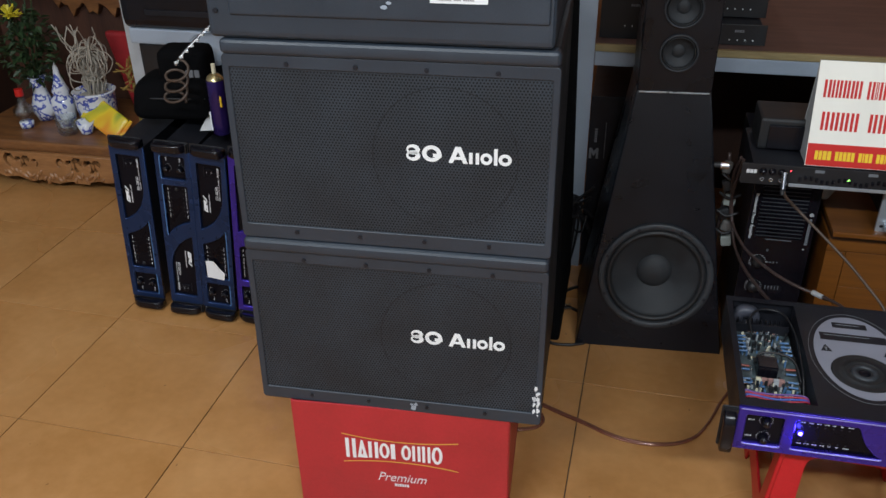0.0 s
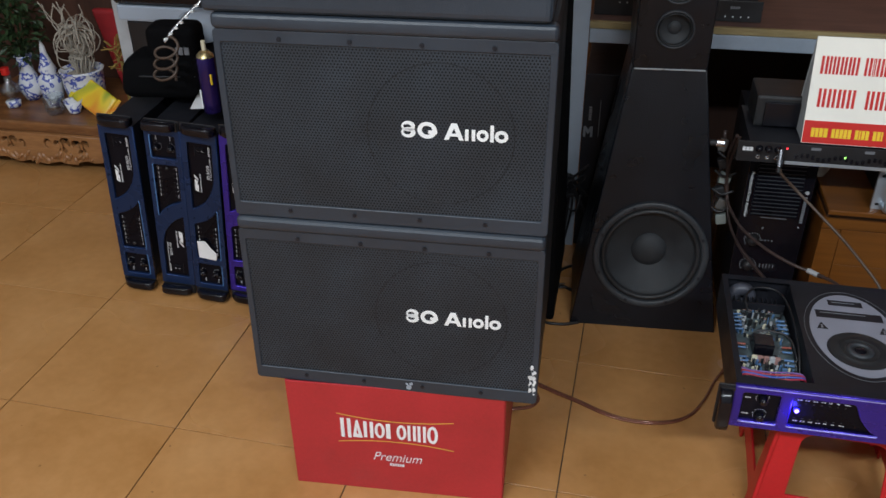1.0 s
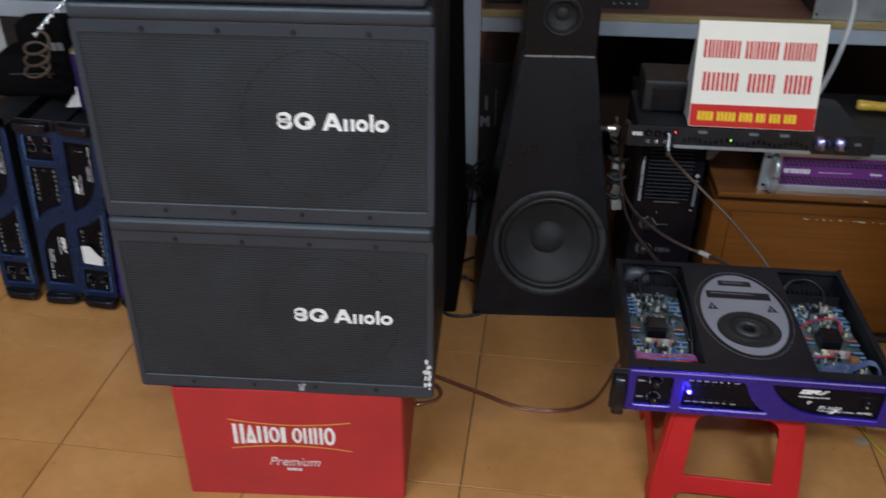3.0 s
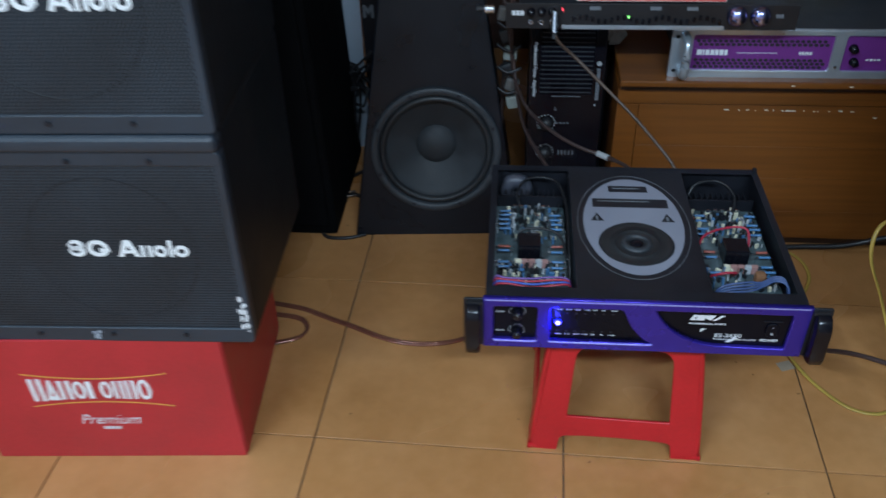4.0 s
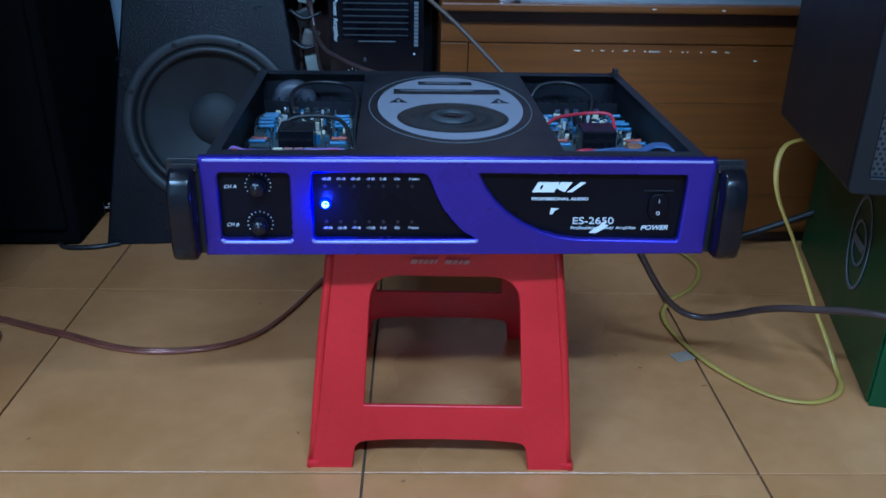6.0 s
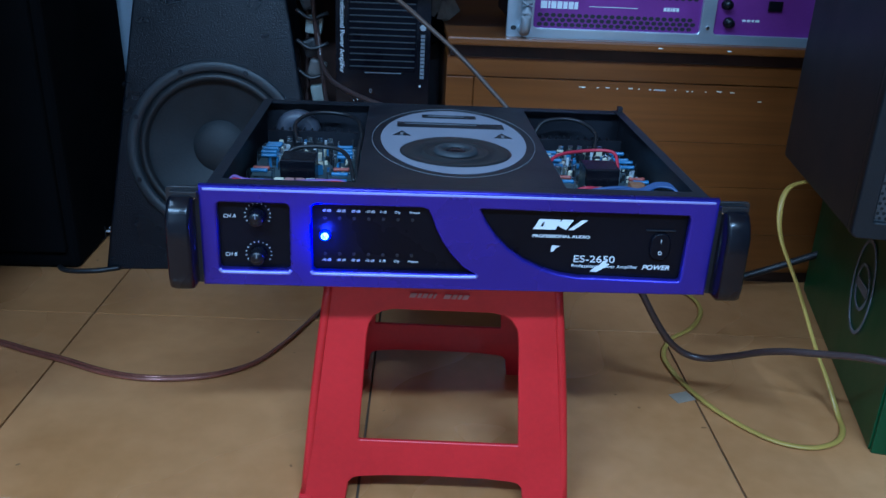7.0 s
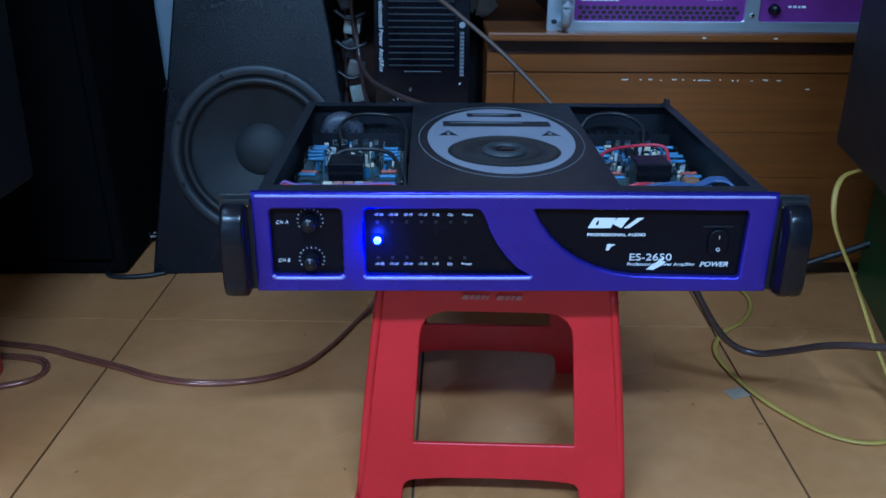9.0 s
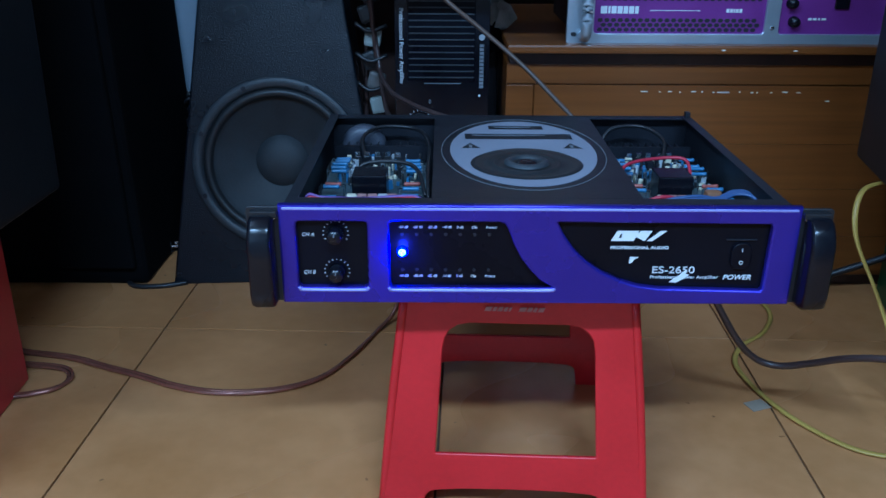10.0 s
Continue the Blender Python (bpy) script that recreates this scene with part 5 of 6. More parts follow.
cable([(-0.104, 0.600, 0.505), (-0.108, 0.640, 0.44), (-0.098, 0.657, 0.36), (-0.086, 0.617, 0.290), (-0.072, 0.520, 0.283), (-0.048, 0.430, 0.286), (-0.032, 0.365, 0.292), (-0.028, 0.325, 0.28)], 0.0034, BROWN, "thin brown signal cable drooping behind the amplifier")
cable([(-0.100, 0.590, 0.505), (-0.103, 0.635, 0.42), (-0.097, 0.655, 0.335), (-0.075, 0.575, 0.310), (-0.045, 0.515, 0.304), (-0.008, 0.466, 0.300), (0.030, 0.435, 0.296), (0.062, 0.415, 0.295), (0.10, 0.365, 0.302), (0.11, 0.325, 0.29)], 0.0034, BROWN, "thin brown signal cable drooping behind the amplifier")
joint = thing("cable_plug", pose(0.062, 0.415, 0.295, 0, 0, -40), "pale plug joining two brown cables", "plug")
part("shell", rod(0.0055, 0.024, pose(-0.012, 0, 0, 0, 90, 0), 14, bev=0.001), CARD_GREY, joint)
part("collar", rod(0.0045, 0.010, pose(0.0125, 0, 0, 0, 90, 0), 14), RUBBER, joint)
rag = thing("crumpled_cloth", pose(0.075, 0.70, 0.0), "crumpled pale cloth lying behind the upright amplifier", "cloth")
for i, (dx, dz) in enumerate(((0, 0.37), (0.012, 0.40), (-0.006, 0.43))):
    lump = lathe([(0.0001, 0.03), (0.02, 0.024), (0.03, 0.0), (0.022, -0.02), (0.0001, -0.03)], pose(dx, 0, dz, 20 * i, 15, 0), 9)
    for v in lump.verts:
        v.co += Vector((sc.uniform(-0.007, 0.007), sc.uniform(-0.006, 0.006), sc.uniform(-0.008, 0.008)))
    for f in lump.faces:
        f.smooth = False
    part("fold", lump, FABRIC if i == 0 else ASH if i == 1 else SCRAP, rag)
part("stand", block(-0.012, 0.02, 0.03, 0.05, 0.0, 0.42, 0.004), STEEL_BLACK, rag)
hang = thing("plug_strip", pose(-0.118, 0.665, 0.0), "grey and black plugs on a hanging lead beside the tower", "plug")
part("lead", hose([(0, 0.02, 0.478), (0.004, 0.015, 0.40), (-0.002, 0.02, 0.2), (0.0, 0.02, 0.003)], 0.004, 6, 8), BROWN, hang)
for x, z, w, tip, mt in ((-0.002, 0.452, 0.019, 12, PLUG_GREY), (0.004, 0.408, 0.022, -18, RUBBER), (0.014, 0.372, 0.026, 9, SCRAP), (0.008, 0.338, 0.024, -24, RUBBER), (0.018, 0.306, 0.027, 16, PLUG_GREY), (0.020, 0.268, 0.024, -10, SCRAP)):
    part("plug_body", turned(block(-w / 2, w / 2, -0.007, 0.009, -0.014, 0.013, 0.005), pose(x, 0, z, 0, tip, 0)), mt, hang)
for k in range(4):
    part("lead", hose([(-0.012, -0.012, 0.44 - 0.045 * k), (0.010, -0.016, 0.428 - 0.045 * k), (0.036, -0.010, 0.436 - 0.045 * k)], 0.0032, 5, 7), WIRE_BLACK, hang)
cable([(-0.029, 0.482, 0.488), (-0.022, 0.482, 0.475), (0.012, 0.482, 0.443), (0.053, 0.450, 0.414), (0.105, 0.416, 0.374), (0.145, 0.392, 0.337), (0.171, 0.370, 0.312), (0.180, 0.354, 0.296), (0.180, 0.340, 0.275)], 0.0030, GREYCABLE, "grey microphone cable plugged into the processor")
plug = thing("cable_plug", pose(-0.031, 0.497, 0.524, -20, 0, 0), "bright metal plug in the processor", "plug")
part("shell", rod(0.0055, 0.035, pose(0, 0, -0.035), 16, bev=0.001), CHROME, plug)
part("collar", rod(0.0045, 0.010, pose(0, 0, -0.0455), 14), RUBBER, plug)
cable([(-0.455, 0.72, R), (-0.48, 0.66, R), (-0.50, 0.60, R), (-0.485, 0.55, R), (-0.44, 0.545, R), (-0.40, 0.56, R)], 0.004, WIRE_BLACK, "black cable curled on the tiles")
cable([(-0.52, 0.66, R), (-0.49, 0.74, R), (-0.45, 0.80, 0.006), (-0.40, 0.83, R)], 0.004, WIRE_BLACK, "black cable curled on the tiles")
cable([(-0.40, 0.68, R), (-0.46, 0.72, R), (-0.52, 0.76, R), (-0.60, 0.78, R)], 0.004, WIRE_BLACK, "black cable curled on the tiles")
cable([(0.24, 0.552, 0.006), (0.36, 0.548, 0.006), (0.43, 0.546, 0.007), (0.50, 0.548, 0.010), (0.57, 0.540, 0.020), (0.63, 0.530, 0.045), (0.70, 0.50, 0.09)], 0.0055, WIRE_BLACK, "black power cable lying along the cabinet")
pl = thing("mains_plug", pose(-0.475, 0.69, 0.0, 0, 0, 20), "black mains plug with two bright pins lying on the tiles", "plug")
part("body", block(-0.022, 0.012, -0.016, 0.016, 0.001, 0.028, 0.006), RUBBER, pl)
for y in (-0.008, 0.008):
    part("pin", rod(0.0024, 0.022, pose(0.012, y, 0.014, 0, 90, 0), 10), CHROME, pl)
tangle = random.Random(12)
for i in range(5):
    pts = [(-0.51 + 0.10 * tangle.random(), 0.86 + 0.05 * tangle.random(), 0.12 + 0.16 * tangle.random()) for _ in range(7)]
    cable([(-0.47, 0.87, R), *pts], 0.0032, WIRE_BLACK, "tangled black cables hanging by the steel post")
scrap = tagged(part("paper_scrap", block(-0.013, 0.013, -0.010, 0.010, 0.0004, 0.0011), surf("dusty_paper", (0.30, 0.24, 0.17), 0.7, vary=0.2)), "small pale paper scrap on the tiles", "paper scrap")
scrap.matrix_world = pose(0.388, 0.211, 0, 0, 0, 20)
cable([(0.285, 0.68, 0.5385), (0.305, 0.70, 0.545), (0.33, 0.71, 0.62), (0.35, 0.74, 0.71), (0.36, 0.82, 0.80)], 0.006, PALE_JUNK, "pale grey cable rising behind the sign")
bright = thing("cable_plug", pose(-0.155, 0.545, 0.508), "bright metal plug at the end of the processor", "plug")
part("shell", rod(0.0075, 0.018, pose(0.004, 0, 0, 0, 90, 0), 16, bev=0.002), CHROME, bright)
part("collar", rod(0.006, 0.012, pose(-0.0085, 0, 0, 0, 90, 0), 14), RUBBER, bright)


# ---- altar corner ----
altar = thing("altar_bench", pose(-2.21, 1.125, 0), "low carved wooden altar bench with pierced apron", "bench")
AT = 0.165
part("top_board", block(-0.33, 0.33, -0.015, 0.42, AT - 0.035, AT, 0.008, 3), ALTAR_WOOD, altar)
scroll = []
for k, (x, s, f) in enumerate(((-0.145, 1.0, 1), (-0.112, 0.8, -1), (-0.082, 0.75, 1), (-0.052, 0.6, -1), (0.045, 0.7, 1), (0.078, 0.8, -1), (0.110, 1.0, 1), (0.146, 1.0, -1), (0.180, 0.8, 1))):
    z = 0.102 - 0.006 * (k % 2)
    s *= 1.35
    scroll.append([(x + f * s * u, z + s * v) for u, v in ((-0.015, -0.014), (-0.018, 0.004), (-0.008, 0.017), (0.008, 0.016), (0.015, 0.006), (0.010, -0.006), (0.003, 0.002), (-0.004, 0.005), (-0.007, -0.006), (0.002, -0.018), (-0.006, -0.022))])
scroll.append([(-0.235, 0.094), (-0.220, 0.106), (-0.196, 0.092), (-0.200, 0.080), (-0.188, 0.068), (-0.212, 0.066), (-0.222, 0.078)])
edge = [(-0.32, 0.13), (-0.32, 0.09)] + [(-0.30 + 0.6 * k / 24, 0.060 - 0.030 * math.sin(math.pi * k / 24) - 0.006 * math.sin(k * 1.6)) for k in range(25)] + [(0.32, 0.09), (0.32, 0.13)]
part("apron", plate([edge, *scroll], 0.022, 0.0012), CARVED, altar, "carved pierced apron").location.y = -0.018
part("apron_back", block(-0.30, 0.30, 0.07, 0.075, 0.03, 0.128), DARK_WOOD, altar)
cv = random.Random(31)
for k in range(26):
    x = -0.17 + 0.0145 * k
    s = cv.uniform(0.6, 1.1)
    part("carved_leaf", turned(lathe([(0.0001, 0.007), (0.007, 0.006), (0.012, 0.002), (0.013, 0.0)], FRONT, 9), pose(x, -0.028, 0.062 - 0.022 * math.sin(math.pi * (k + 2) / 30) + cv.uniform(-0.006, 0.018)) @ Matrix.Rotation(cv.uniform(-0.9, 0.9), 4, "Y") @ Matrix.Diagonal((s * 0.6, 1, s * 1.3, 1))), CARVED, altar, smooth=True)
for x in (-0.30, 0.30):
    part("leg", lathe([(0.0001, 0.0), (0.035, 0.002), (0.040, 0.02), (0.028, 0.05), (0.036, 0.09), (0.045, 0.1295), (0.0001, 0.13)], pose(x, 0.04, 0), 16), DARK_WOOD, altar)
    part("leg", lathe([(0.0001, 0.0), (0.035, 0.002), (0.040, 0.02), (0.028, 0.05), (0.036, 0.09), (0.045, 0.1295), (0.0001, 0.13)], pose(x, 0.38, 0), 16), DARK_WOOD, altar)


def turned_thing(name, m, profile, material, label, category, seg=28):
    ob = part(name, lathe(profile, None, seg), material)
    ob.matrix_world = m
    return tagged(ob, label, category)


bowl = thing("incense_bowl", pose(-2.125, 1.305, AT), "blue and white porcelain incense bowl full of curled ash sticks", "incense bowl")
part("bowl", lathe([(0.0001, 0.001), (0.058, 0.001), (0.056, 0.012), (0.048, 0.020), (0.063, 0.034), (0.067, 0.07), (0.068, 0.112), (0.073, 0.120), (0.066, 0.122), (0.060, 0.10), (0.0001, 0.10)]), PORCELAIN, bowl)
part("ash", lathe([(0.054, 0.1015), (0.03, 0.108), (0.0001, 0.110)]), ASH, bowl)
rs = random.Random(21)
for i in range(44):
    a = rs.uniform(0, 6.28)
    pts = [(0.035 * math.cos(a) * rs.random(), 0.035 * math.sin(a) * rs.random(), 0.10)]
    pts.append((pts[0][0] * 1.3 + rs.uniform(-0.02, 0.02), pts[0][1] * 1.3, 0.15 + 0.02 * rs.random()))
    if i % 4 == 0:
        # ends that stand clear of the tangle
        b = rs.uniform(-1.0, 1.0)
        for k in range(1, 5):
            pts.append((0.028 * b * k + rs.uniform(-0.012, 0.012), rs.uniform(-0.02, 0.02), 0.17 + 0.040 * k + rs.uniform(-0.012, 0.012)))
    else:
        # loose loops
        cx, cy, cz = rs.uniform(-0.035, 0.035), rs.uniform(-0.03, 0.03), 0.215 + rs.uniform(-0.02, 0.03)
        w, tip, rr, st = rs.uniform(0, 3.14), rs.uniform(-0.6, 0.6), rs.uniform(0.030, 0.062), rs.choice((-1, 1)) * rs.uniform(0.55, 0.75)
        for k in range(rs.randint(6, 10)):
            g = -1.57 + st * k
            u, v = rr * math.cos(g), rr * 0.95 * math.sin(g)
            pts.append((cx + u * math.cos(w) + rs.uniform(-0.006, 0.006), cy + u * math.sin(w), cz + v + tip * u * 0.6 + rs.uniform(-0.006, 0.006)))
    part("ash_curl", hose(pts, 0.0020, 5, 5), ASH, bowl)

turned_thing("wine_flask", pose(-2.262, 1.315, AT), [(0.0001, 0.001), (0.032, 0.001), (0.036, 0.02), (0.040, 0.055), (0.038, 0.078), (0.024, 0.092), (0.030, 0.105), (0.022, 0.125), (0.011, 0.16), (0.009, 0.185), (0.0001, 0.205)], PORCELAIN, "blue and white porcelain wine flask with pointed stopper", "flask")
turned_thing("drinking_glass", pose(-2.178, 1.195, AT), [(0.0001, 0.001), (0.026, 0.001), (0.032, 0.012), (0.036, 0.062), (0.0345, 0.062), (0.030, 0.014), (0.0001, 0.010)], GLASS, "clear drinking glass of water", "glass")
turned_thing("tea_cup", pose(-2.118, 1.210, AT), [(0.0001, 0.001), (0.018, 0.001), (0.020, 0.008), (0.030, 0.045), (0.0285, 0.045), (0.018, 0.010), (0.0001, 0.010)], PORCELAIN, "small blue and white porcelain cup", "cup")
turned_thing("tea_cup", pose(-2.215, 1.245, AT), [(0.0001, 0.001), (0.018, 0.001), (0.020, 0.008), (0.030, 0.045), (0.0285, 0.045), (0.018, 0.010), (0.0001, 0.010)], PORCELAIN, "small blue and white porcelain cup", "cup")
flask = thing("glass_bottle", pose(-2.355, 1.225, AT), "small clear glass bottle with red cap on a porcelain foot", "bottle")
part("foot", lathe([(0.0001, 0.001), (0.022, 0.001), (0.024, 0.022), (0.0001, 0.024)]), PORCELAIN, flask)
part("bottle", lathe([(0.0001, 0.0245), (0.014, 0.026), (0.034, 0.048), (0.034, 0.068), (0.014, 0.090), (0.012, 0.112), (0.010, 0.112), (0.012, 0.088), (0.031, 0.066), (0.031, 0.050), (0.0001, 0.030)]), GLASS, flask)
part("cap", rod(0.014, 0.024, pose(0, 0, 0.1125), 16, bev=0.002), SIGN_RED, flask, "red cap")
vase = thing("flower_vase", pose(-2.335, 1.305, AT), "porcelain vase with yellow chrysanthemums and dark leaves", "vase of flowers")
part("vase", lathe([(0.0001, 0.001), (0.026, 0.001), (0.036, 0.03), (0.038, 0.06), (0.024, 0.10), (0.020, 0.13), (0.030, 0.155), (0.026, 0.155), (0.018, 0.13), (0.0001, 0.125)]), PORCELAIN, vase)
fl = random.Random(5)
for i in range(6):
    a = fl.uniform(0, 6.28)
    tip = (0.005, -0.06, 0.375) if i == 0 else (0.055 * math.cos(a), 0.03 + 0.04 * math.sin(a), 0.40 + 0.08 * fl.random())
    part("stem", hose([(0, 0, 0.12), (tip[0] * 0.4, tip[1] * 0.4, 0.24), tip], 0.0028, 5, 6), LEAF, vase)
    if i < 3:
        petals = []
        for k in range(30):
            w, el = fl.uniform(0, 360), fl.uniform(5, 75)
            petals.append(turned(block(0.004, fl.uniform(0.032, 0.044), -0.004, 0.004, -0.0008, 0.0012, 0.0005, 1), pose(0, 0, 0, 0, -el, w)))
        part("flower_head", turned(merge(*petals), Matrix.Translation(tip)), PETAL, vase, "yellow chrysanthemum")
leaves = []
for i in range(420):
    a, z = fl.uniform(0, 6.28), fl.uniform(0.13, 0.38)
    r = 0.012 + 0.085 * fl.random() * (1 - abs(z - 0.25) / 0.25)
    q = fl.uniform(0.022, 0.042)
    b = bmesh.new()
    vs = [b.verts.new(p) for p in ((0, 0, 0), (q * 0.4, q * 0.28, 0.004), (q, 0, -0.003), (q * 0.4, -q * 0.28, 0.004))]
    b.faces.new(vs)
    leaves.append(turned(b, pose(r * math.cos(a), r * math.sin(a), z, fl.uniform(-40, 40), fl.uniform(-50, 50), math.degrees(a) + fl.uniform(-50, 50))))
part("leaves", merge(*leaves), LEAF, vase, "dark green leaves")
pack = thing("snack_packet", pose(-2.052, 1.235, AT + 0.045, 52, 24, -14), "orange and yellow striped snack packet propped on the altar", "packet")
pk = block(-0.072, 0.072, -0.044, 0.044, -0.012, 0.012, 0.011, 3)
for v in pk.verts:
    pinch = max(0.0, abs(v.co.x) - 0.045) / 0.027
    v.co.z *= 1.0 - 0.75 * pinch
    v.co.y += 0.004 * math.sin(v.co.x * 70)
part("wrapper", pk, PACKET, pack, smooth=True)
for x in (-0.078, 0.078):
    part("crimped_end", block(x - 0.006, x + 0.006, -0.042, 0.042, -0.0012, 0.0012, 0.0005), PACKET, pack)
PANEL_WOOD = wood("brown_altar_panel", (0.040, 0.017, 0.012), (0.12, 0.050, 0.030), (5, 5, 0.7), 5.0, 0.5, 0.1)
altar_back = slab("altar_back_panel", -2.62, -1.90, 1.545, 1.585, 0.0, 1.3, PANEL_WOOD, "dark red-brown wooden panel behind the altar", "panel")
crest = [(-2.36, 0.72), (-2.36, 0.52)] + [(-2.34 + 0.40 * k / 30, 0.485 + 0.018 * math.sin(k * 1.1) + 0.010 * math.sin(k * 2.7)) for k in range(31)] + [(-1.92, 0.52), (-1.92, 0.72)]
gaps = [[(-2.30 + 0.062 * k + 0.018 * math.cos(a) * (1 + 0.4 * math.cos(3 * a)), 0.535 + 0.012 * (k % 2) + 0.018 * math.sin(a)) for a in (0.0, 0.8, 1.6, 2.4, 3.2, 4.0, 4.8, 5.6)] for k in range(6)]
tagged(part("carved_crest", turned(plate([crest, *gaps], 0.03, 0.005), pose(0, 1.5295, 0.022)), ALTAR_WOOD), "pierced brown carved wooden crest on the altar's back", "carving")
slab("altar_side_panel", -2.66, -2.62, 1.09, 1.585, 0.0, 1.3, DARK_WOOD, "dark red-brown wooden side of the altar", "panel")
cloth = tagged(part("red_cloth", turned(frustum(0.05, 0.12, 0.04, 0.03, 0.285, 0.01, 0.012), pose(-2.005, 1.415, AT)), RED_CLOTH), "dark red cloth hanging beside the altar", "cloth")
dried = thing("dried_plant", pose(-1.975, 1.315, AT), "small dried yellow-brown plant beside the incense bowl", "plant")
bits = []
for i in range(40):
    a = fl.uniform(0, 6.28)
    bits.append(turned(block(0.0, fl.uniform(0.02, 0.045), -0.004, 0.004, -0.001, 0.001), pose(0.03 * math.cos(a) * fl.random(), 0.02 * math.sin(a), 0.12 + 0.09 * fl.random(), 0, fl.uniform(-80, 30), fl.uniform(0, 360))))
part("sprigs", merge(*bits, rod(0.006, 0.15)), surf("dried_leaves", (0.30, 0.20, 0.05), 0.7, scale=50, vary=0.5), dried)
post = slab("pale_post", -1.868, -1.810, 1.16, 1.175, 0.0, 2.2, PALE_JUNK, "pale grey upright post beside the altar", "post")

# ---- clutter on the standing amplifiers ----
AZ = 0.485
bag = thing("padded_case", pose(-1.412, 0.645, AZ, 0, 0, 8), "black fabric equipment case with pale letters patch", "bag")
shell = block(-0.135, 0.060, -0.03, 0.10, 0.0, 0.095, 0.036, 4)
for v in shell.verts:
    v.co.y += 0.25 * v.co.z
    v.co.x += 0.10 * v.co.z
part("case", shell, FABRIC, bag, smooth=True)
flap = block(-0.065, 0.058, 0.02, 0.105, 0.065, 0.165, 0.022, 3)
part("lid", flap, FABRIC, bag, smooth=True)
part("zip_line", hose([(-0.11, -0.008, 0.055), (-0.03, -0.020, 0.058), (0.055, -0.008, 0.055)], 0.0025, 6, 6), RUBBER, bag)
bars("patch_print", [0.004, 0.011, 0.012], 0.018, 0.003, pose(0.008, 0.017, 0.100), FAINT, bag, 0.002)
coil = thing("coiled_lead", pose(-1.395, 0.580, AZ), "clear coiled lead with bright strip hanging over the case", "cable")
turns = []
for k in range(34):
    a = k * 0.62
    turns.append((0.028 * math.cos(a) + 0.0006 * k, -0.006 + 0.014 * math.sin(a), 0.070 + 0.0026 * k + 0.015 * math.sin(a)))
part("coil", hose(turns, 0.0032, 3, 8), GREYCABLE, coil)
strip = part("light_strip", hose([(0.012, 0.0, 0.158), (0.03, 0.02, 0.185), (0.07, 0.05, 0.225), (0.105, 0.08, 0.255)], 0.0055, 5, 8, 0.5), CHROME, coil, "bright metal strip")
for k in range(9):
    u = (k + 0.5) / 9
    part("stud", block(-0.004, 0.004, -0.003, 0.003, -0.002, 0.003, 0.001), WHITE, coil).location = (0.012 + 0.093 * u, 0.080 * u - 0.006, 0.160 + 0.097 * u)
can = thing("spray_can", pose(-1.284, 0.572, AZ), "purple metal spray can with cream nozzle", "spray can")
part("body", lathe([(0.0001, 0.001), (0.0195, 0.001), (0.021, 0.004), (0.021, 0.128), (0.0195, 0.133)]), CAN_PURPLE, can)
part("shoulder", lathe([(0.0205, 0.1335), (0.018, 0.140), (0.010, 0.147), (0.0001, 0.148)]), surf("brass_shoulder", (0.5, 0.42, 0.22), 0.25, 0.9, vary=0.1, bump=0), can)
part("nozzle", rod(0.005, 0.022, pose(0, 0, 0.148), 14, bev=0.001), CREAM, can)
part("can_label", lathe([(0.0214, 0.02), (0.0214, 0.070)], None, 40), CAN_PURPLE, can)
part("white_mark", block(-0.0225, -0.0175, -0.011, 0.0, 0.012, 0.056, 0.002), WHITE, can)
part("yellow_mark", block(0.0125, 0.0170, -0.0185, -0.0145, 0.072, 0.098, 0.002), SIGN_YELLOW, can)
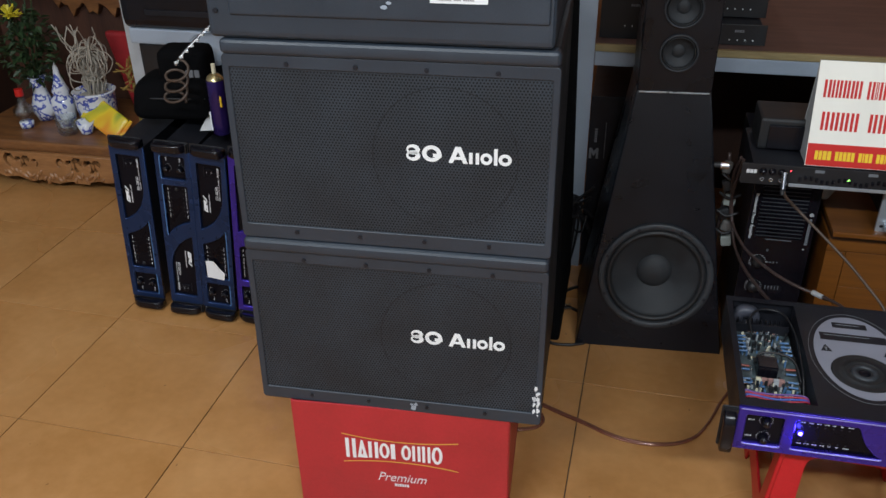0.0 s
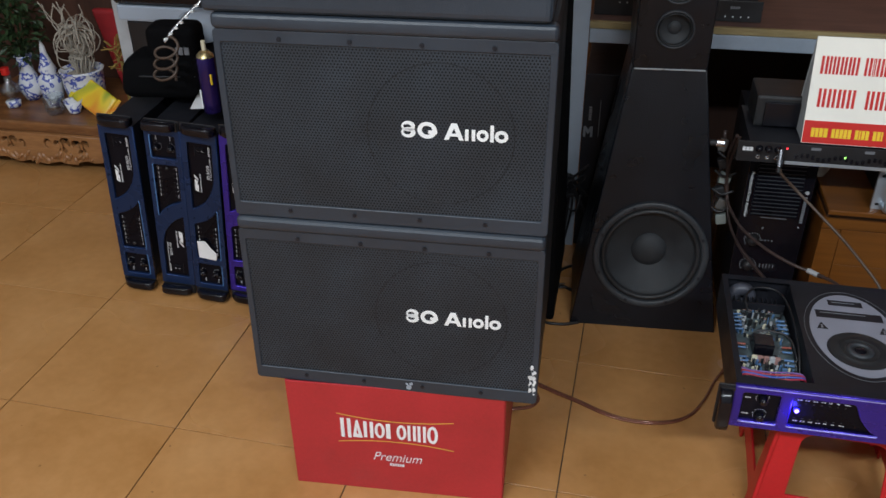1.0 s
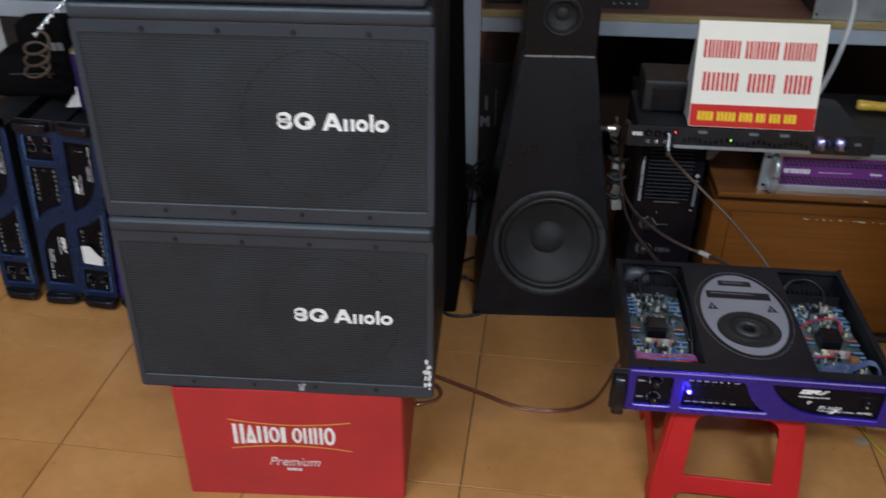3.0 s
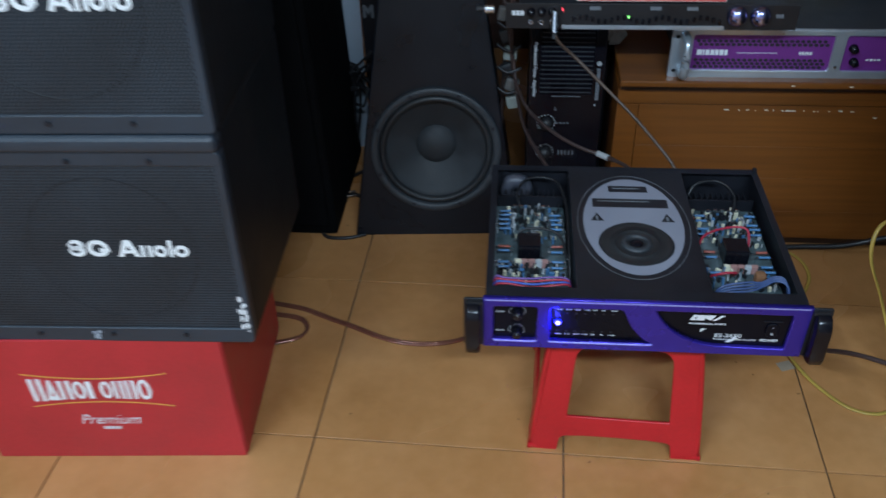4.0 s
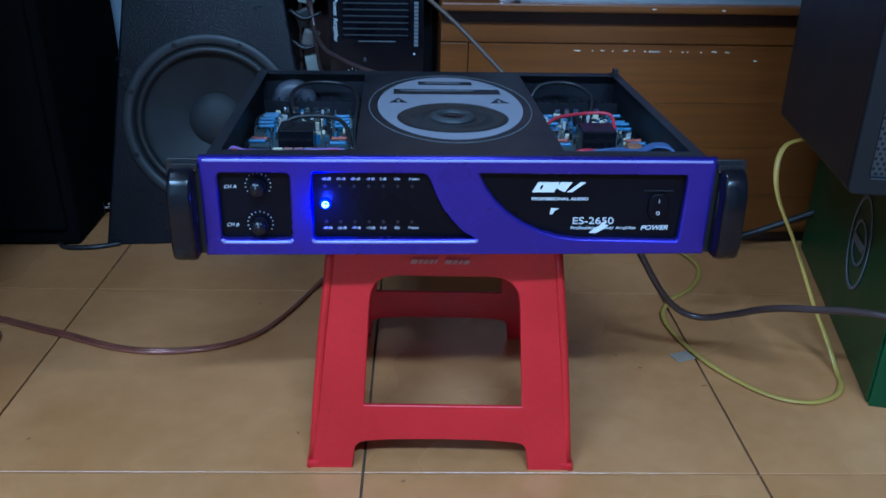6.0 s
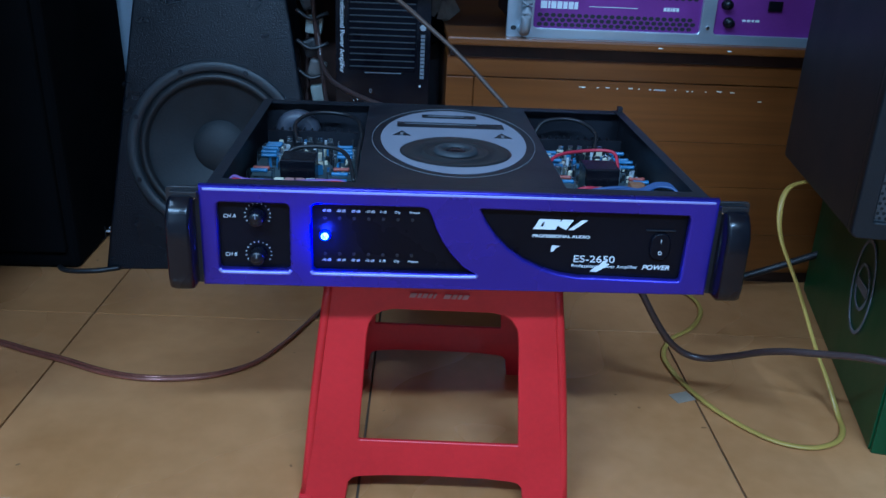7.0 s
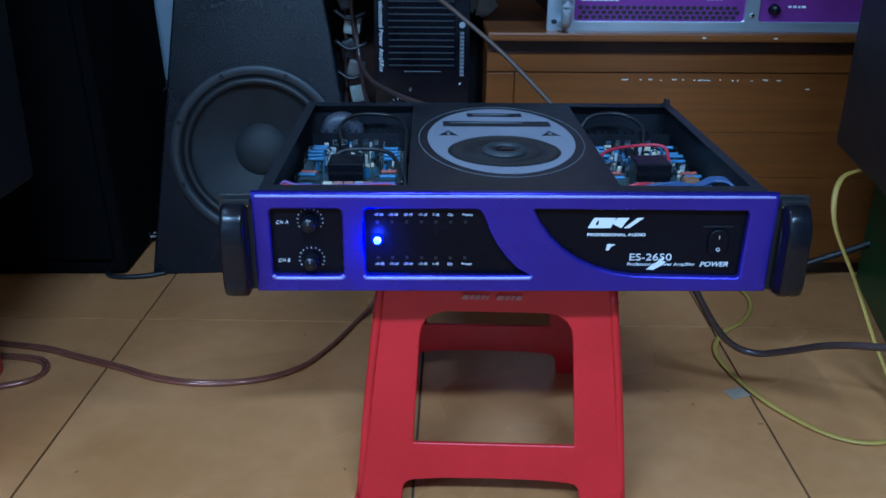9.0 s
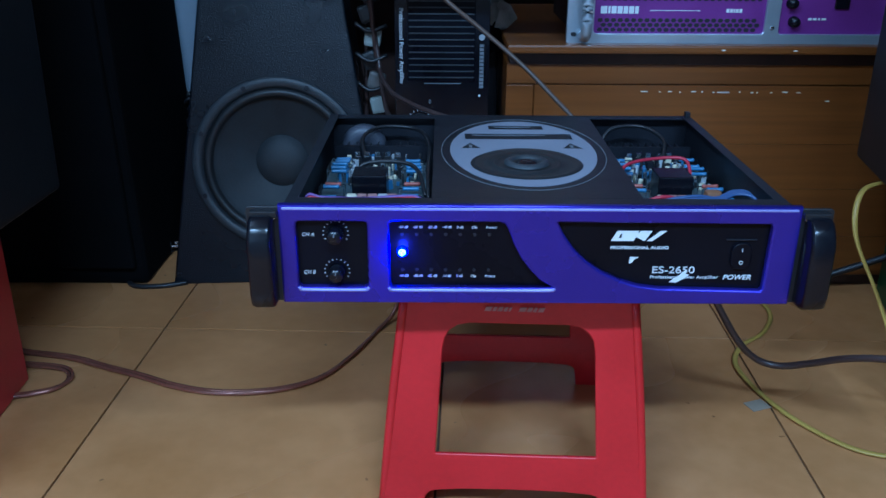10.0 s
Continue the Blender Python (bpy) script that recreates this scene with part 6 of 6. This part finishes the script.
paper = tagged(part("paper_sheet", turned(block(-0.04, 0.03, -0.05, 0.06, 0.0003, 0.001), pose(-1.320, 0.635, AZ, 0, 0, 15)), WHITE), "white paper sheet on the amplifiers", "paper")
tub = thing("plastic_tub", pose(-1.440, 0.815, AZ), "pale grey ribbed plastic part on black base", "plastic part")
part("base", block(-0.05, 0.09, -0.04, 0.05, 0.0, 0.10, 0.006), STEEL_BLACK, tub)
part("ribbed_cap", lathe([(0.07, 0.101), (0.072, 0.11), (0.065, 0.135), (0.045, 0.155), (0.0001, 0.160)], pose(0.03, 0.0, 0), 28), ZINC, tub)
for k in range(5):
    part("white_slat", block(-0.055, 0.055, -0.047, -0.0405, 0.012 + 0.017 * k, 0.018 + 0.017 * k, 0.001), ZINC, tub)
back_box = thing("machine_stack", pose(-1.745, 1.02, 0.0), "stack of pale and black machine cases behind the amplifiers", "machine")
part("lower_case", block(0.0, 0.50, 0.0, 0.35, 0.0, 0.552, 0.01), BLACK, back_box)
part("pale_case", block(-0.01, 0.48, -0.02, 0.33, 0.553, 0.598, 0.006), ZINC, back_box)
part("upper_case", block(-0.02, 0.48, -0.03, 0.33, 0.599, 0.84, 0.025, 3), GLOSS, back_box)
part("grip_slot", block(0.06, 0.30, -0.034, -0.0305, 0.64, 0.655, 0.001), STEEL_BLACK, back_box)

# ---- floor tiles ----
tile = None
S = 0.4
LAID = pose(-0.128, -0.026, 0, 0, 0, -1.75) @ pose(0.124, 0.026, 0)  # the joints run a little askew to the amplifier
for i in range(math.floor(X0 / S), math.ceil(X1 / S) + 1):
    for j in range(math.floor(Y0 / S), math.ceil(Y1 / S)):
        if tile is None:
            tile = part("tile", block(-S / 2 + 0.0013, S / 2 - 0.0013, -S / 2 + 0.0013, S / 2 - 0.0013, -0.0035, 0.0, 0.0004, 1), TILE, floor)
            tile.matrix_basis = LAID @ pose((i + 0.5) * S, (j + 0.5) * S, 0)
        else:
            twin(tile, floor, m=LAID @ pose((i + 0.5) * S, (j + 0.5) * S, 0))
